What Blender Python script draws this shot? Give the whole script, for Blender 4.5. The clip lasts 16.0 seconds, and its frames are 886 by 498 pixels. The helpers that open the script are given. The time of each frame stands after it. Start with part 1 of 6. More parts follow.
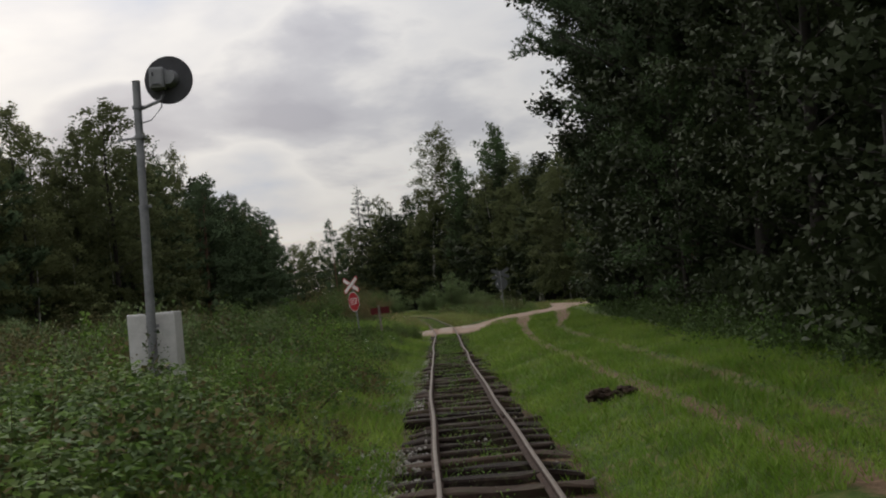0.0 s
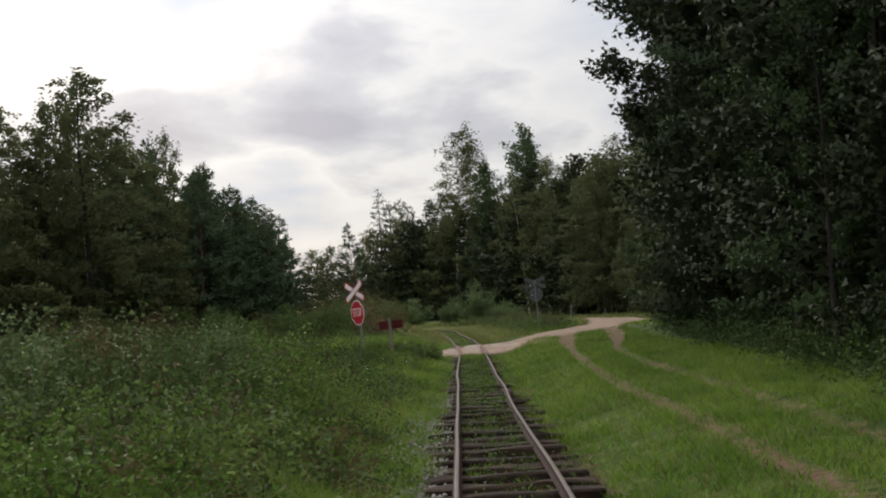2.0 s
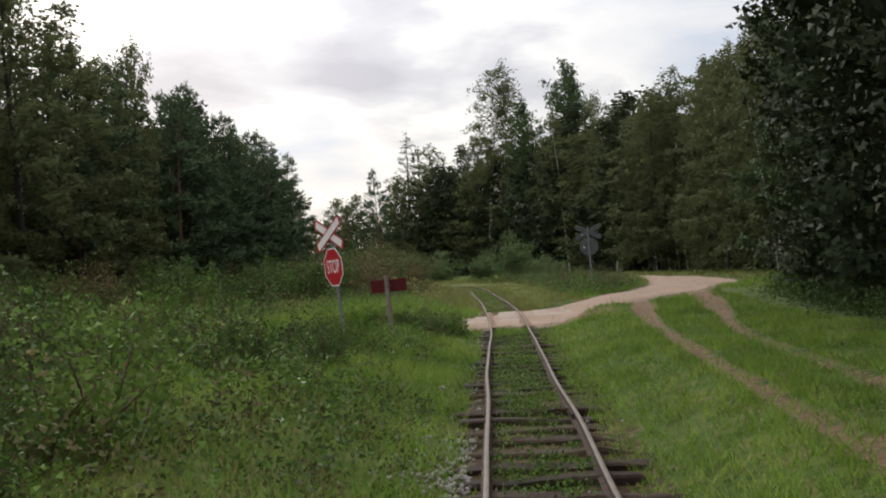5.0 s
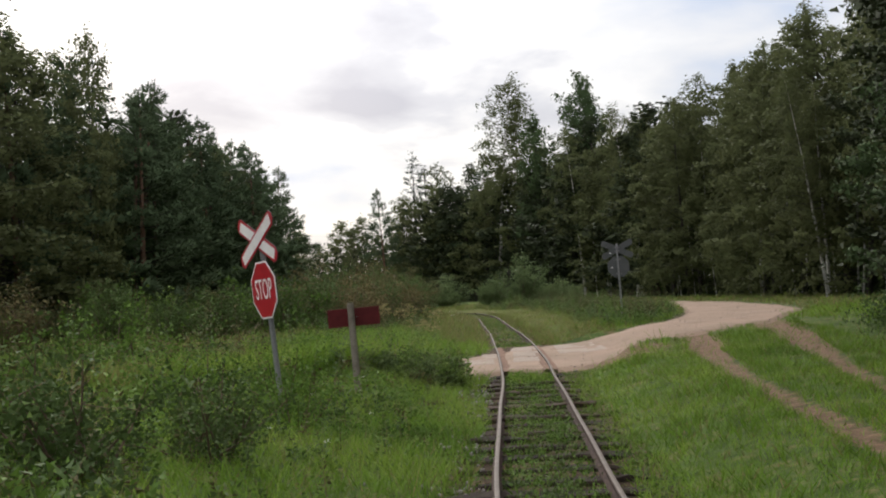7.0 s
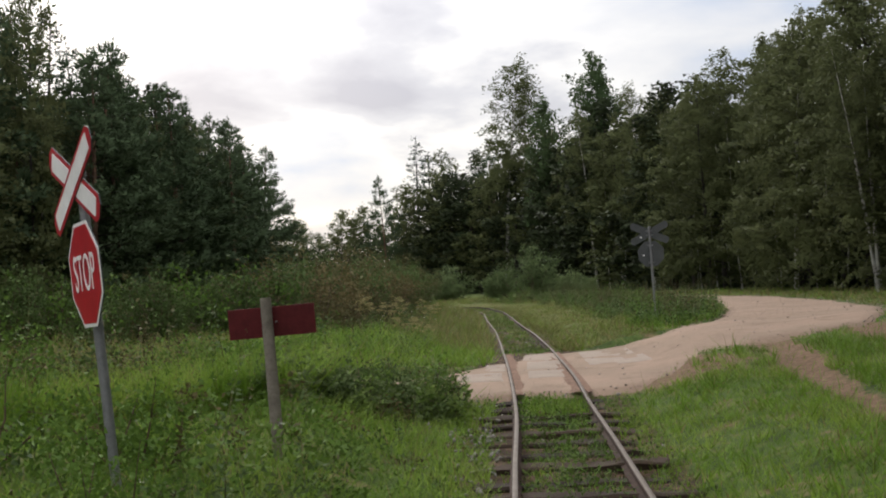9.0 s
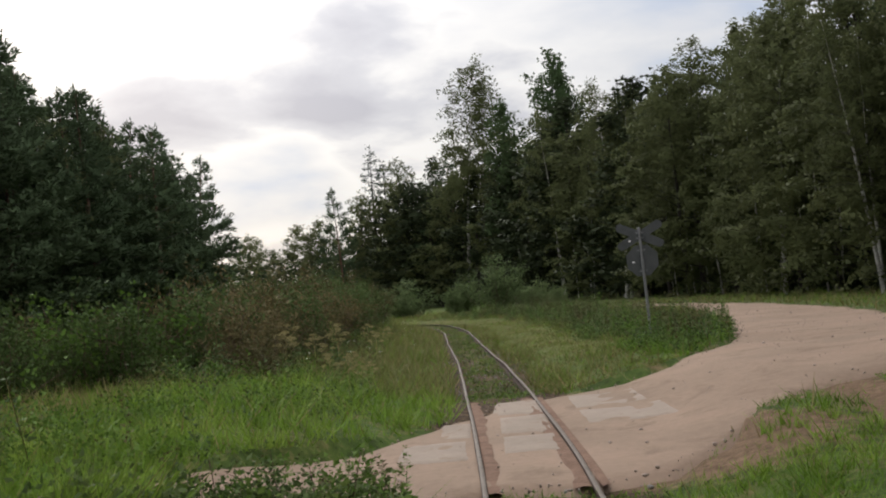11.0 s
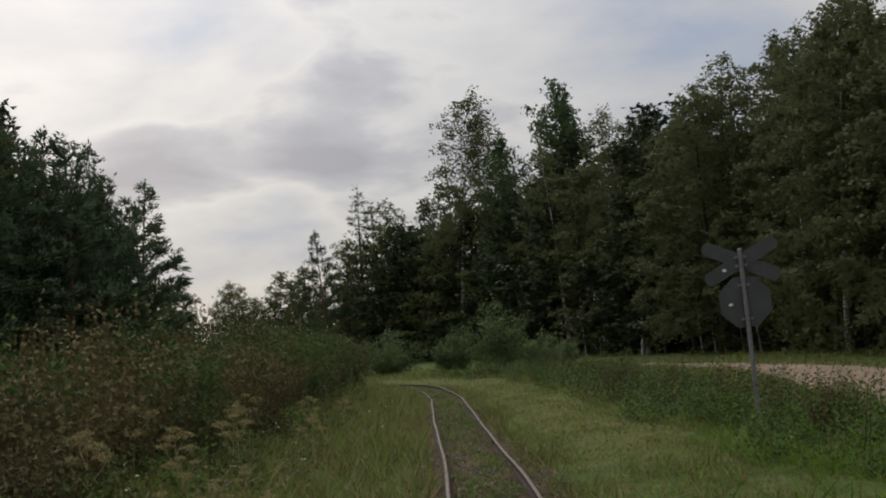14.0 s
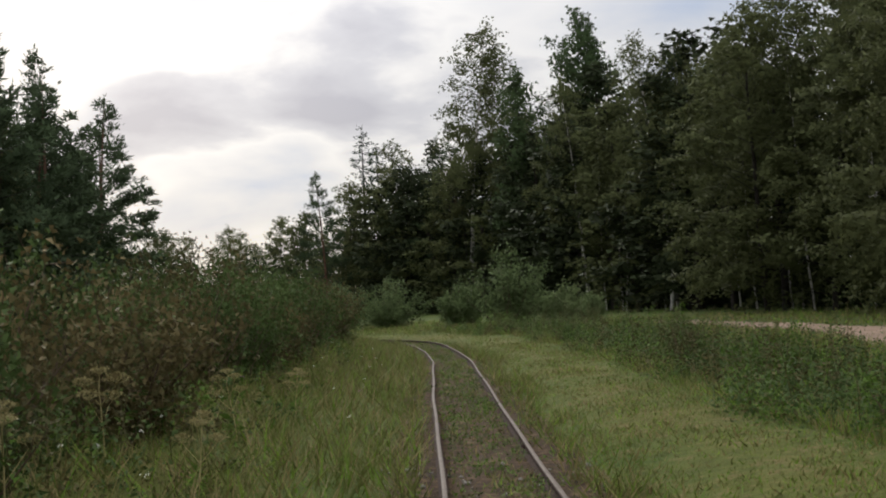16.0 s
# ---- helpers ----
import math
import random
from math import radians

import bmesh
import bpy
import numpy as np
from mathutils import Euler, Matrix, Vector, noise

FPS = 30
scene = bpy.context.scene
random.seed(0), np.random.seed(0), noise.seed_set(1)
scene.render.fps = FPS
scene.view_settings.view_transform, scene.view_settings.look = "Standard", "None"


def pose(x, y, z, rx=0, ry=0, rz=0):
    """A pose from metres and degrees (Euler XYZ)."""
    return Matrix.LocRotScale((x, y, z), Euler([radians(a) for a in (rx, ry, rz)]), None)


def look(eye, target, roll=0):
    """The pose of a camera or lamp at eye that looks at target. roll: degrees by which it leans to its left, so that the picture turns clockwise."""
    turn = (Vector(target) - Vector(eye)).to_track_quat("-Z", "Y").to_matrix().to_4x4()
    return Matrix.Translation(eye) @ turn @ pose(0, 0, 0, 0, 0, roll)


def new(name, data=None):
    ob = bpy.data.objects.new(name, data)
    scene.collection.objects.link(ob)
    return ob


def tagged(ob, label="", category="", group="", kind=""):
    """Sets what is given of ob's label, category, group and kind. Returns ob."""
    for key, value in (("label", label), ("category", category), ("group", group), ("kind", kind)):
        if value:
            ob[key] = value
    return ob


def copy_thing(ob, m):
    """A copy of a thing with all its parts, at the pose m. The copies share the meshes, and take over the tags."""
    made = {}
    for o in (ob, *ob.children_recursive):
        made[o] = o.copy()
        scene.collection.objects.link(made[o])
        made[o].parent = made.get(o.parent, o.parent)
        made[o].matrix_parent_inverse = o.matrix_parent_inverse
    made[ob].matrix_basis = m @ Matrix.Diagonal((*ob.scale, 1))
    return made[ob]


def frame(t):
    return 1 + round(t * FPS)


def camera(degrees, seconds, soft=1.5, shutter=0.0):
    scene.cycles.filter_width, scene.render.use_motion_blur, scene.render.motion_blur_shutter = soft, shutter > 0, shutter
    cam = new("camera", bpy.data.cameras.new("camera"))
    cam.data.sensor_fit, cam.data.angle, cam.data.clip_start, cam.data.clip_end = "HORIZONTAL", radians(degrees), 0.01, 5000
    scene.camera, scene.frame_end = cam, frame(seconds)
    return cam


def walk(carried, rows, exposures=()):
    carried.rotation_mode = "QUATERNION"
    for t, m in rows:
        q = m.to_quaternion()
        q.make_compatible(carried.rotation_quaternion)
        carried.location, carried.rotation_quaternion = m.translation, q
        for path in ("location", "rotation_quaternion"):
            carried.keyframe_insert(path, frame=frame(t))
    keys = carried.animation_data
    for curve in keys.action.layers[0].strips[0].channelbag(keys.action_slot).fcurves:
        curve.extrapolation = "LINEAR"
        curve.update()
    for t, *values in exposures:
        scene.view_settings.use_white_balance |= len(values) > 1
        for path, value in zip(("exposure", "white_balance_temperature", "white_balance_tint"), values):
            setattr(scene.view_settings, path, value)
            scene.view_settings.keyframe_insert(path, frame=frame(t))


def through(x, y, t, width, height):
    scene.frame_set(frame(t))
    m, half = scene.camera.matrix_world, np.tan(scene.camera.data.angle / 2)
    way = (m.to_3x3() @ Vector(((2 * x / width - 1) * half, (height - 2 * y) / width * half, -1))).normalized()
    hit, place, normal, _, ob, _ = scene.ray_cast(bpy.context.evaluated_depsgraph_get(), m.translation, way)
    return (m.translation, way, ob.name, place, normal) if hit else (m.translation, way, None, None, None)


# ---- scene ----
cam = camera(40.8, 16.0, soft=2.0)
PATH = [
    (0, (0.047, 0.039, 1.362), (0.051, 2.037, 1.445), -5.2),
    (0.5, (0.009, 1.987, 1.392), (0.016, 3.986, 1.46), -5.7),
    (1, (-0.057, 4.089, 1.397), (-0.054, 6.088, 1.465), -5.1),
    (1.5, (-0.091, 5.982, 1.433), (-0.13, 7.979, 1.528), -3.8),
    (2, (-0.105, 7.731, 1.43), (-0.138, 9.728, 1.533), -3.9),
    (2.5, (-0.134, 9.422, 1.453), (-0.174, 11.418, 1.56), -3.5),
    (3, (-0.177, 11.302, 1.435), (-0.233, 13.299, 1.536), -3.6),
    (3.5, (-0.215, 13.072, 1.442), (-0.329, 15.068, 1.504), -2.8),
    (3.7, (-0.197, 13.753, 1.466), (-0.295, 15.75, 1.508), -2.9),
    (5.8, (-0.168, 20.562, 1.402), (-0.262, 22.559, 1.43), -3.1),
    (6, (-0.187, 21.204, 1.393), (-0.283, 23.201, 1.425), -3.1),
    (6.5, (-0.189, 22.745, 1.43), (-0.278, 24.741, 1.526), -2.2),
    (7, (-0.233, 24.227, 1.399), (-0.341, 26.223, 1.471), -3.1),
    (7.5, (-0.249, 25.659, 1.341), (-0.368, 27.655, 1.405), -3.5),
    (8, (-0.299, 27.048, 1.37), (-0.424, 29.043, 1.431), -3.1),
    (8.5, (-0.32, 28.405, 1.348), (-0.437, 30.4, 1.431), -2.9),
    (8.7, (-0.339, 28.936, 1.353), (-0.458, 30.931, 1.411), -2.8),
    (10.8, (-0.353, 34.256, 1.5), (-0.445, 36.252, 1.586), -3.5),
    (11, (-0.353, 34.726, 1.522), (-0.406, 36.723, 1.597), -4.8),
    (11.5, (-0.388, 36.004, 1.53), (-0.421, 37.995, 1.708), -4.1),
    (12, (-0.383, 37.367, 1.577), (-0.438, 39.355, 1.792), -2.9),
    (12.5, (-0.357, 38.85, 1.591), (-0.413, 40.841, 1.777), -3.9),
    (13, (-0.35, 40.383, 1.609), (-0.446, 42.375, 1.761), -3.8),
    (13.5, (-0.386, 41.913, 1.565), (-0.427, 43.899, 1.802), -3.5),
    (14, (-0.441, 43.399, 1.588), (-0.477, 45.392, 1.749), -4.2),
    (14.5, (-0.463, 45.063, 1.572), (-0.487, 47.056, 1.727), -3.9),
    (15, (-0.534, 46.503, 1.536), (-0.548, 48.501, 1.629), -4.7),
    (15.5, (-0.532, 48.335, 1.563), (-0.562, 50.331, 1.696), -4.8),
    (16, (-0.569, 49.935, 1.525), (-0.625, 51.932, 1.607), -3.1),
]
walk(cam, [(t, look(eye, target, roll)) for t, eye, target, roll in PATH], [(0, -0.62), (1.5, -0.34), (3.5, -0.14), (6.5, 0.12), (7, 0.10), (8.5, 0.04), (11, -0.14), (12.5, -0.72), (14.5, -0.70), (16, -0.26)])

# ---- world, sun ----
SUN_AZ, SUN_EL = radians(-21.0), radians(22.0)     # azimuth from +y towards +x
sun_dir = Vector((math.sin(SUN_AZ) * math.cos(SUN_EL), math.cos(SUN_AZ) * math.cos(SUN_EL), math.sin(SUN_EL)))
world = bpy.data.worlds.new("overcast_sky")
scene.world = world
world.use_nodes = True


def graph(tree):
    """Small helper: node(kind, inputs..., **settings) with links made from sockets."""
    def node(kind, sets=None, **ins):
        n = tree.nodes.new(kind)
        for k, v in (sets or {}).items():
            setattr(n, k, v)
        for k, v in ins.items():
            key = int(k[1:]) if k[0] == "i" and k[1:].isdigit() else k.replace("_", " ")
            if isinstance(v, bpy.types.NodeSocket):
                tree.links.new(v, n.inputs[key])
            else:
                n.inputs[key].default_value = v
        return n
    return node


def ramp(node, fac, stops):
    r = node("ShaderNodeValToRGB", Fac=fac)
    e = r.color_ramp.elements
    while len(e) < len(stops):
        e.new(0.5)
    for el, (p, c) in zip(e, stops):
        el.position, el.color = p, (*c, 1) if len(c) == 3 else c
    return r.outputs[0]


def build_sky():
    t = world.node_tree
    t.nodes.clear()
    node = graph(t)
    sky = node("ShaderNodeTexSky", {"sky_type": "NISHITA", "sun_disc": False, "sun_elevation": SUN_EL, "sun_rotation": SUN_AZ})
    co = node("ShaderNodeTexCoord").outputs["Generated"]
    sep = node("ShaderNodeSeparateXYZ", Vector=co)
    up = node("ShaderNodeMath", {"operation": "MAXIMUM"}, i0=sep.outputs[2], i1=0.0).outputs[0]
    den = node("ShaderNodeMath", {"operation": "ADD"}, i0=up, i1=0.34).outputs[0]
    px = node("ShaderNodeMath", {"operation": "DIVIDE"}, i0=sep.outputs[0], i1=den).outputs[0]
    py = node("ShaderNodeMath", {"operation": "DIVIDE"}, i0=sep.outputs[1], i1=den).outputs[0]
    p = node("ShaderNodeCombineXYZ", X=px, Y=py, Z=0.0).outputs[0]
    p = node("ShaderNodeMapping", Vector=p, Location=(0.4, 5.2, 0), Scale=(1.0, 1.15, 1)).outputs[0]
    big = node("ShaderNodeTexNoise", Vector=p, Scale=2.1, Detail=7.0, Roughness=0.47, Distortion=0.35).outputs[0]
    fine = node("ShaderNodeTexNoise", Vector=p, Scale=5.0, Detail=5.0, Roughness=0.55).outputs[0]
    f = node("ShaderNodeMath", {"operation": "MULTIPLY_ADD"}, i0=fine, i1=0.22, i2=big).outputs[0]
    cloud = ramp(node, f, [(0.40, (0.54, 0.61, 0.76)), (0.47, (0.68, 0.71, 0.79)), (0.54, (0.80, 0.80, 0.83)), (0.63, (0.95, 0.93, 0.92)),
                           (0.70, (0.66, 0.66, 0.71)), (0.80, (0.48, 0.48, 0.55))])
    clear = node("ShaderNodeMix", {"data_type": "RGBA", "blend_type": "ADD"}, i0=0.012, i6=cloud, i7=sky.outputs[0]).outputs[2]
    # the veiled sun: light scattered through the cloud round its direction
    dotn = node("ShaderNodeVectorMath", {"operation": "DOT_PRODUCT"}, i0=co, i1=tuple(sun_dir)).outputs["Value"]
    dotn = node("ShaderNodeMath", {"operation": "MAXIMUM"}, i0=dotn, i1=0.0).outputs[0]
    glow = node("ShaderNodeMath", {"operation": "POWER"}, i0=dotn, i1=16.0).outputs[0]
    lift = node("ShaderNodeMath", {"operation": "MULTIPLY_ADD"}, i0=glow, i1=0.32, i2=0.82).outputs[0]
    zen = node("ShaderNodeMath", {"operation": "POWER"}, i0=up, i1=2.0).outputs[0]
    zen = node("ShaderNodeMath", {"operation": "MULTIPLY_ADD"}, i0=zen, i1=2.7, i2=lift).outputs[0]
    col = node("ShaderNodeVectorMath", {"operation": "SCALE"}, Vector=clear, Scale=zen).outputs[0]
    bg = node("ShaderNodeBackground", Color=col, Strength=1.0)
    out = node("ShaderNodeOutputWorld", Surface=bg.outputs[0])


build_sky()
sun = new("sun", bpy.data.lights.new("sun", "SUN"))
sun.data.energy, sun.data.angle, sun.data.color = 1.5, radians(11), (1.0, 0.95, 0.88)
sun.matrix_world = look(sun_dir * 200, (0, 0, 0))


# ---- materials ----
def material(name, build):
    m = bpy.data.materials.new(name)
    m.use_nodes = True
    m.node_tree.nodes.clear()
    node = graph(m.node_tree)
    build(node)
    return m


def finish(node, shader):
    node("ShaderNodeOutputMaterial", Surface=shader)


def surface(name, low, high, scale, rough=0.8, metal=0.0, bump=0.3, fine=6.0, stain=None, random=0.0, coords="Object"):
    """A plain matter with two scales of variation, stains and bump."""
    def build(node):
        co = node("ShaderNodeTexCoord").outputs[coords]
        a = node("ShaderNodeTexNoise", Vector=co, Scale=scale, Detail=4.0, Roughness=0.6).outputs[0]
        b = node("ShaderNodeTexNoise", Vector=co, Scale=scale * fine, Detail=5.0, Roughness=0.7).outputs[0]
        f = node("ShaderNodeMath", {"operation": "MULTIPLY_ADD"}, i0=a, i1=0.6, i2=node("ShaderNodeMath", {"operation": "MULTIPLY"}, i0=b, i1=0.4).outputs[0]).outputs[0]
        if random:
            r = node("ShaderNodeObjectInfo").outputs["Random"]
            f = node("ShaderNodeMath", {"operation": "MULTIPLY_ADD"}, i0=r, i1=random, i2=f).outputs[0]
            f = node("ShaderNodeMath", {"operation": "SUBTRACT"}, i0=f, i1=random * 0.5).outputs[0]
        c = ramp(node, f, [(0.32, low), (0.68, high)])
        if stain:
            s = node("ShaderNodeTexNoise", Vector=co, Scale=scale * 2.3, Detail=6.0, Roughness=0.75, Distortion=0.6).outputs[0]
            s = ramp(node, s, [(stain[1], (0, 0, 0)), (stain[1] + 0.1, (1, 1, 1))])
            c = node("ShaderNodeMix", {"data_type": "RGBA"}, i0=s, i6=c, i7=(*stain[0], 1)).outputs[2]
        bm = node("ShaderNodeBump", Height=b, Strength=bump, Distance=0.01).outputs[0]
        s = node("ShaderNodeBsdfPrincipled", Base_Color=c, Roughness=rough, Metallic=metal, Normal=bm)
        s.inputs["Specular IOR Level"].default_value = 0.5 if rough < 0.7 else 0.15
        finish(node, s.outputs[0])
    return material(name, build)


def leaf_matter(name, dark, mid, light, rough=0.7, through=0.16, patchy=0.0, mixed=0.20):
    """Leaves: each leaf its own tone, the whole plant a little lighter or darker, some light let through."""
    def build(node):
        isl = node("ShaderNodeNewGeometry").outputs["Random Per Island"]
        obj = node("ShaderNodeObjectInfo").outputs["Random"]
        co = node("ShaderNodeTexCoord").outputs["Object"]
        patch = node("ShaderNodeTexNoise", Vector=co, Scale=1.5, Detail=5.0, Roughness=0.65).outputs[0]
        f = node("ShaderNodeMath", {"operation": "MULTIPLY_ADD"}, i0=isl, i1=mixed, i2=node("ShaderNodeMath", {"operation": "MULTIPLY"}, i0=obj, i1=0.25).outputs[0]).outputs[0]
        f = node("ShaderNodeMath", {"operation": "MULTIPLY_ADD"}, i0=patch, i1=0.55, i2=f).outputs[0]
        if patchy:
            wide = node("ShaderNodeTexNoise", Vector=co, Scale=0.55, Detail=4.0, Roughness=0.6, Distortion=0.4).outputs[0]
            wide = node("ShaderNodeMath", {"operation": "SUBTRACT"}, i0=wide, i1=0.5).outputs[0]
            f = node("ShaderNodeMath", {"operation": "MULTIPLY_ADD"}, i0=wide, i1=patchy, i2=f).outputs[0]
        c = ramp(node, f, [(0.12, dark), (0.5, mid), (0.88, light)])
        s = node("ShaderNodeBsdfPrincipled", Base_Color=c, Roughness=rough)
        s.inputs["Specular IOR Level"].default_value = 0.06
        tr = node("ShaderNodeBsdfTranslucent", Color=c)
        finish(node, node("ShaderNodeMixShader", i0=through, i1=s.outputs[0], i2=tr.outputs[0]).outputs[0])
    return material(name, build)


M = {
    # Alder is darkened to hold the near wood's shade, birch lightened for brighter woods.
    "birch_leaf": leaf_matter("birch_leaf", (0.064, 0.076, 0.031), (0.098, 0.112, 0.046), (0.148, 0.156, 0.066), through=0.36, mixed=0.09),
    "shaded_alder_leaf": leaf_matter("shaded_alder_leaf", (0.020, 0.028, 0.012), (0.031, 0.041, 0.018), (0.045, 0.057, 0.025), through=0.19, mixed=0.09),
    "aspen_leaf": leaf_matter("aspen_leaf", (0.033, 0.056, 0.021), (0.055, 0.085, 0.033), (0.095, 0.128, 0.054), through=0.26, mixed=0.12),
    "pine_needle": leaf_matter("pine_needle", (0.036, 0.055, 0.026), (0.06, 0.088, 0.042), (0.092, 0.12, 0.06), through=0.24, mixed=0.09),
    "spruce_needle": leaf_matter("spruce_needle", (0.015, 0.03, 0.014), (0.028, 0.05, 0.024), (0.05, 0.075, 0.035), through=0.1),
    "shrub_leaf": leaf_matter("shrub_leaf", (0.028, 0.048, 0.014), (0.055, 0.086, 0.025), (0.112, 0.142, 0.052), through=0.24),
    "rusty_leaf": leaf_matter("rusty_leaf", (0.034, 0.038, 0.016), (0.077, 0.070, 0.029), (0.19, 0.142, 0.068), through=0.22),
    "willow_leaf": leaf_matter("willow_leaf", (0.06, 0.088, 0.034), (0.11, 0.148, 0.06), (0.18, 0.215, 0.10)),
    "weed_leaf": leaf_matter("weed_leaf", (0.042, 0.080, 0.013), (0.080, 0.138, 0.025), (0.155, 0.205, 0.058), through=0.3, patchy=0.9),
    "sapling_leaf": leaf_matter("sapling_leaf", (0.054, 0.082, 0.030), (0.098, 0.132, 0.054), (0.165, 0.195, 0.090), through=0.3),
    "herb_leaf": leaf_matter("herb_leaf", (0.036, 0.060, 0.021), (0.068, 0.102, 0.037), (0.130, 0.165, 0.068), through=0.28, patchy=0.9),
    "grass": leaf_matter("grass", (0.046, 0.088, 0.012), (0.106, 0.188, 0.019), (0.21, 0.285, 0.048), rough=0.6, through=0.3, patchy=1.3),
    "rough_grass": leaf_matter("rough_grass", (0.044, 0.056, 0.012), (0.085, 0.102, 0.025), (0.155, 0.155, 0.055), rough=0.6, through=0.3),
    "dry_grass": leaf_matter("dry_grass", (0.10, 0.085, 0.035), (0.17, 0.14, 0.06), (0.28, 0.22, 0.11), through=0.25),
    "bark_birch": surface("bark_birch", (0.16, 0.15, 0.135), (0.58, 0.56, 0.52), 3.0, stain=((0.03, 0.028, 0.025), 0.56), bump=0.5),
    "bark_grey": surface("bark_grey", (0.05, 0.047, 0.042), (0.17, 0.16, 0.145), 4.0, bump=0.6),
    "bark_pine": surface("bark_pine", (0.05, 0.032, 0.024), (0.16, 0.088, 0.056), 5.0, bump=0.8),
    # Bark of alders and limbs, lowered to go with the crowns' shade.
    "bark_dark": surface("bark_dark", (0.014, 0.012, 0.010), (0.042, 0.035, 0.03), 5.0, bump=0.8),
    "twig": surface("twig", (0.05, 0.035, 0.025), (0.12, 0.08, 0.055), 8.0),
    "rail_head": surface("rail_head", (0.085, 0.069, 0.055), (0.165, 0.138, 0.113), 7.0, rough=0.7, metal=0.0, bump=0.1),
    "rail_rust": surface("rail_rust", (0.022, 0.013, 0.010), (0.065, 0.036, 0.026), 9.0, rough=0.9, bump=0.5),
    "sleeper_wood": surface("sleeper_wood", (0.012, 0.008, 0.006), (0.050, 0.034, 0.024), 4.0, rough=0.95, bump=0.9, random=0.35, stain=((0.035, 0.036, 0.016), 0.55)),
    "stone": surface("stone", (0.10, 0.092, 0.08), (0.30, 0.28, 0.255), 6.0, rough=0.9, bump=0.6),
    "pebble": surface("pebble", (0.16, 0.12, 0.095), (0.34, 0.28, 0.235), 9.0, rough=0.9, bump=0.4),
    "sand": surface("sand", (0.165, 0.118, 0.084), (0.265, 0.187, 0.136), 0.55, rough=0.95, bump=0.6, fine=22.0, stain=((0.165, 0.115, 0.08), 0.54)),
    "concrete": surface("concrete", (0.205, 0.163, 0.128), (0.28, 0.228, 0.184), 2.2, rough=0.95, bump=0.5, fine=12.0, stain=((0.205, 0.147, 0.106), 0.57)),
    "rust_soil": surface("rust_soil", (0.105, 0.062, 0.042), (0.20, 0.125, 0.088), 5.0, rough=1.0, bump=0.8),
    "soil": surface("soil", (0.018, 0.012, 0.008), (0.058, 0.038, 0.026), 4.0, rough=1.0, bump=1.0),
    "galvanised": surface("galvanised", (0.13, 0.132, 0.135), (0.24, 0.243, 0.245), 9.0, rough=0.6, metal=0.45, bump=0.15),
    "sign_back": surface("sign_back", (0.042, 0.045, 0.045), (0.078, 0.082, 0.082), 5.0, rough=0.65, metal=0.3, bump=0.1),
    "sign_red": surface("sign_red", (0.30, 0.010, 0.017), (0.44, 0.017, 0.027), 5.0, rough=0.4, bump=0.05),
    "board_red": surface("board_red", (0.055, 0.009, 0.010), (0.11, 0.017, 0.018), 7.0, rough=0.75, bump=0.3),
    "sign_white": surface("sign_white", (0.62, 0.60, 0.58), (0.82, 0.81, 0.79), 4.0, rough=0.5, bump=0.1, stain=((0.42, 0.40, 0.37), 0.66)),
    "cabinet_paint": surface("cabinet_paint", (0.34, 0.33, 0.31), (0.52, 0.51, 0.485), 2.5, rough=0.6, bump=0.2, stain=((0.22, 0.15, 0.09), 0.66)),
    "black_paint": surface("black_paint", (0.012, 0.012, 0.014), (0.03, 0.03, 0.033), 6.0, rough=0.55, bump=0.1),
    "grey_wood": surface("grey_wood", (0.10, 0.085, 0.07), (0.26, 0.23, 0.19), 7.0, rough=0.95, bump=0.8),
    "umbel_dry": surface("umbel_dry", (0.20, 0.175, 0.075), (0.38, 0.325, 0.16), 20.0, rough=0.9),
    "petal": surface("petal", (0.6, 0.6, 0.52), (0.8, 0.8, 0.74), 20.0),
    "petal_purple": surface("petal_purple", (0.22, 0.06, 0.24), (0.42, 0.16, 0.42), 20.0),
}


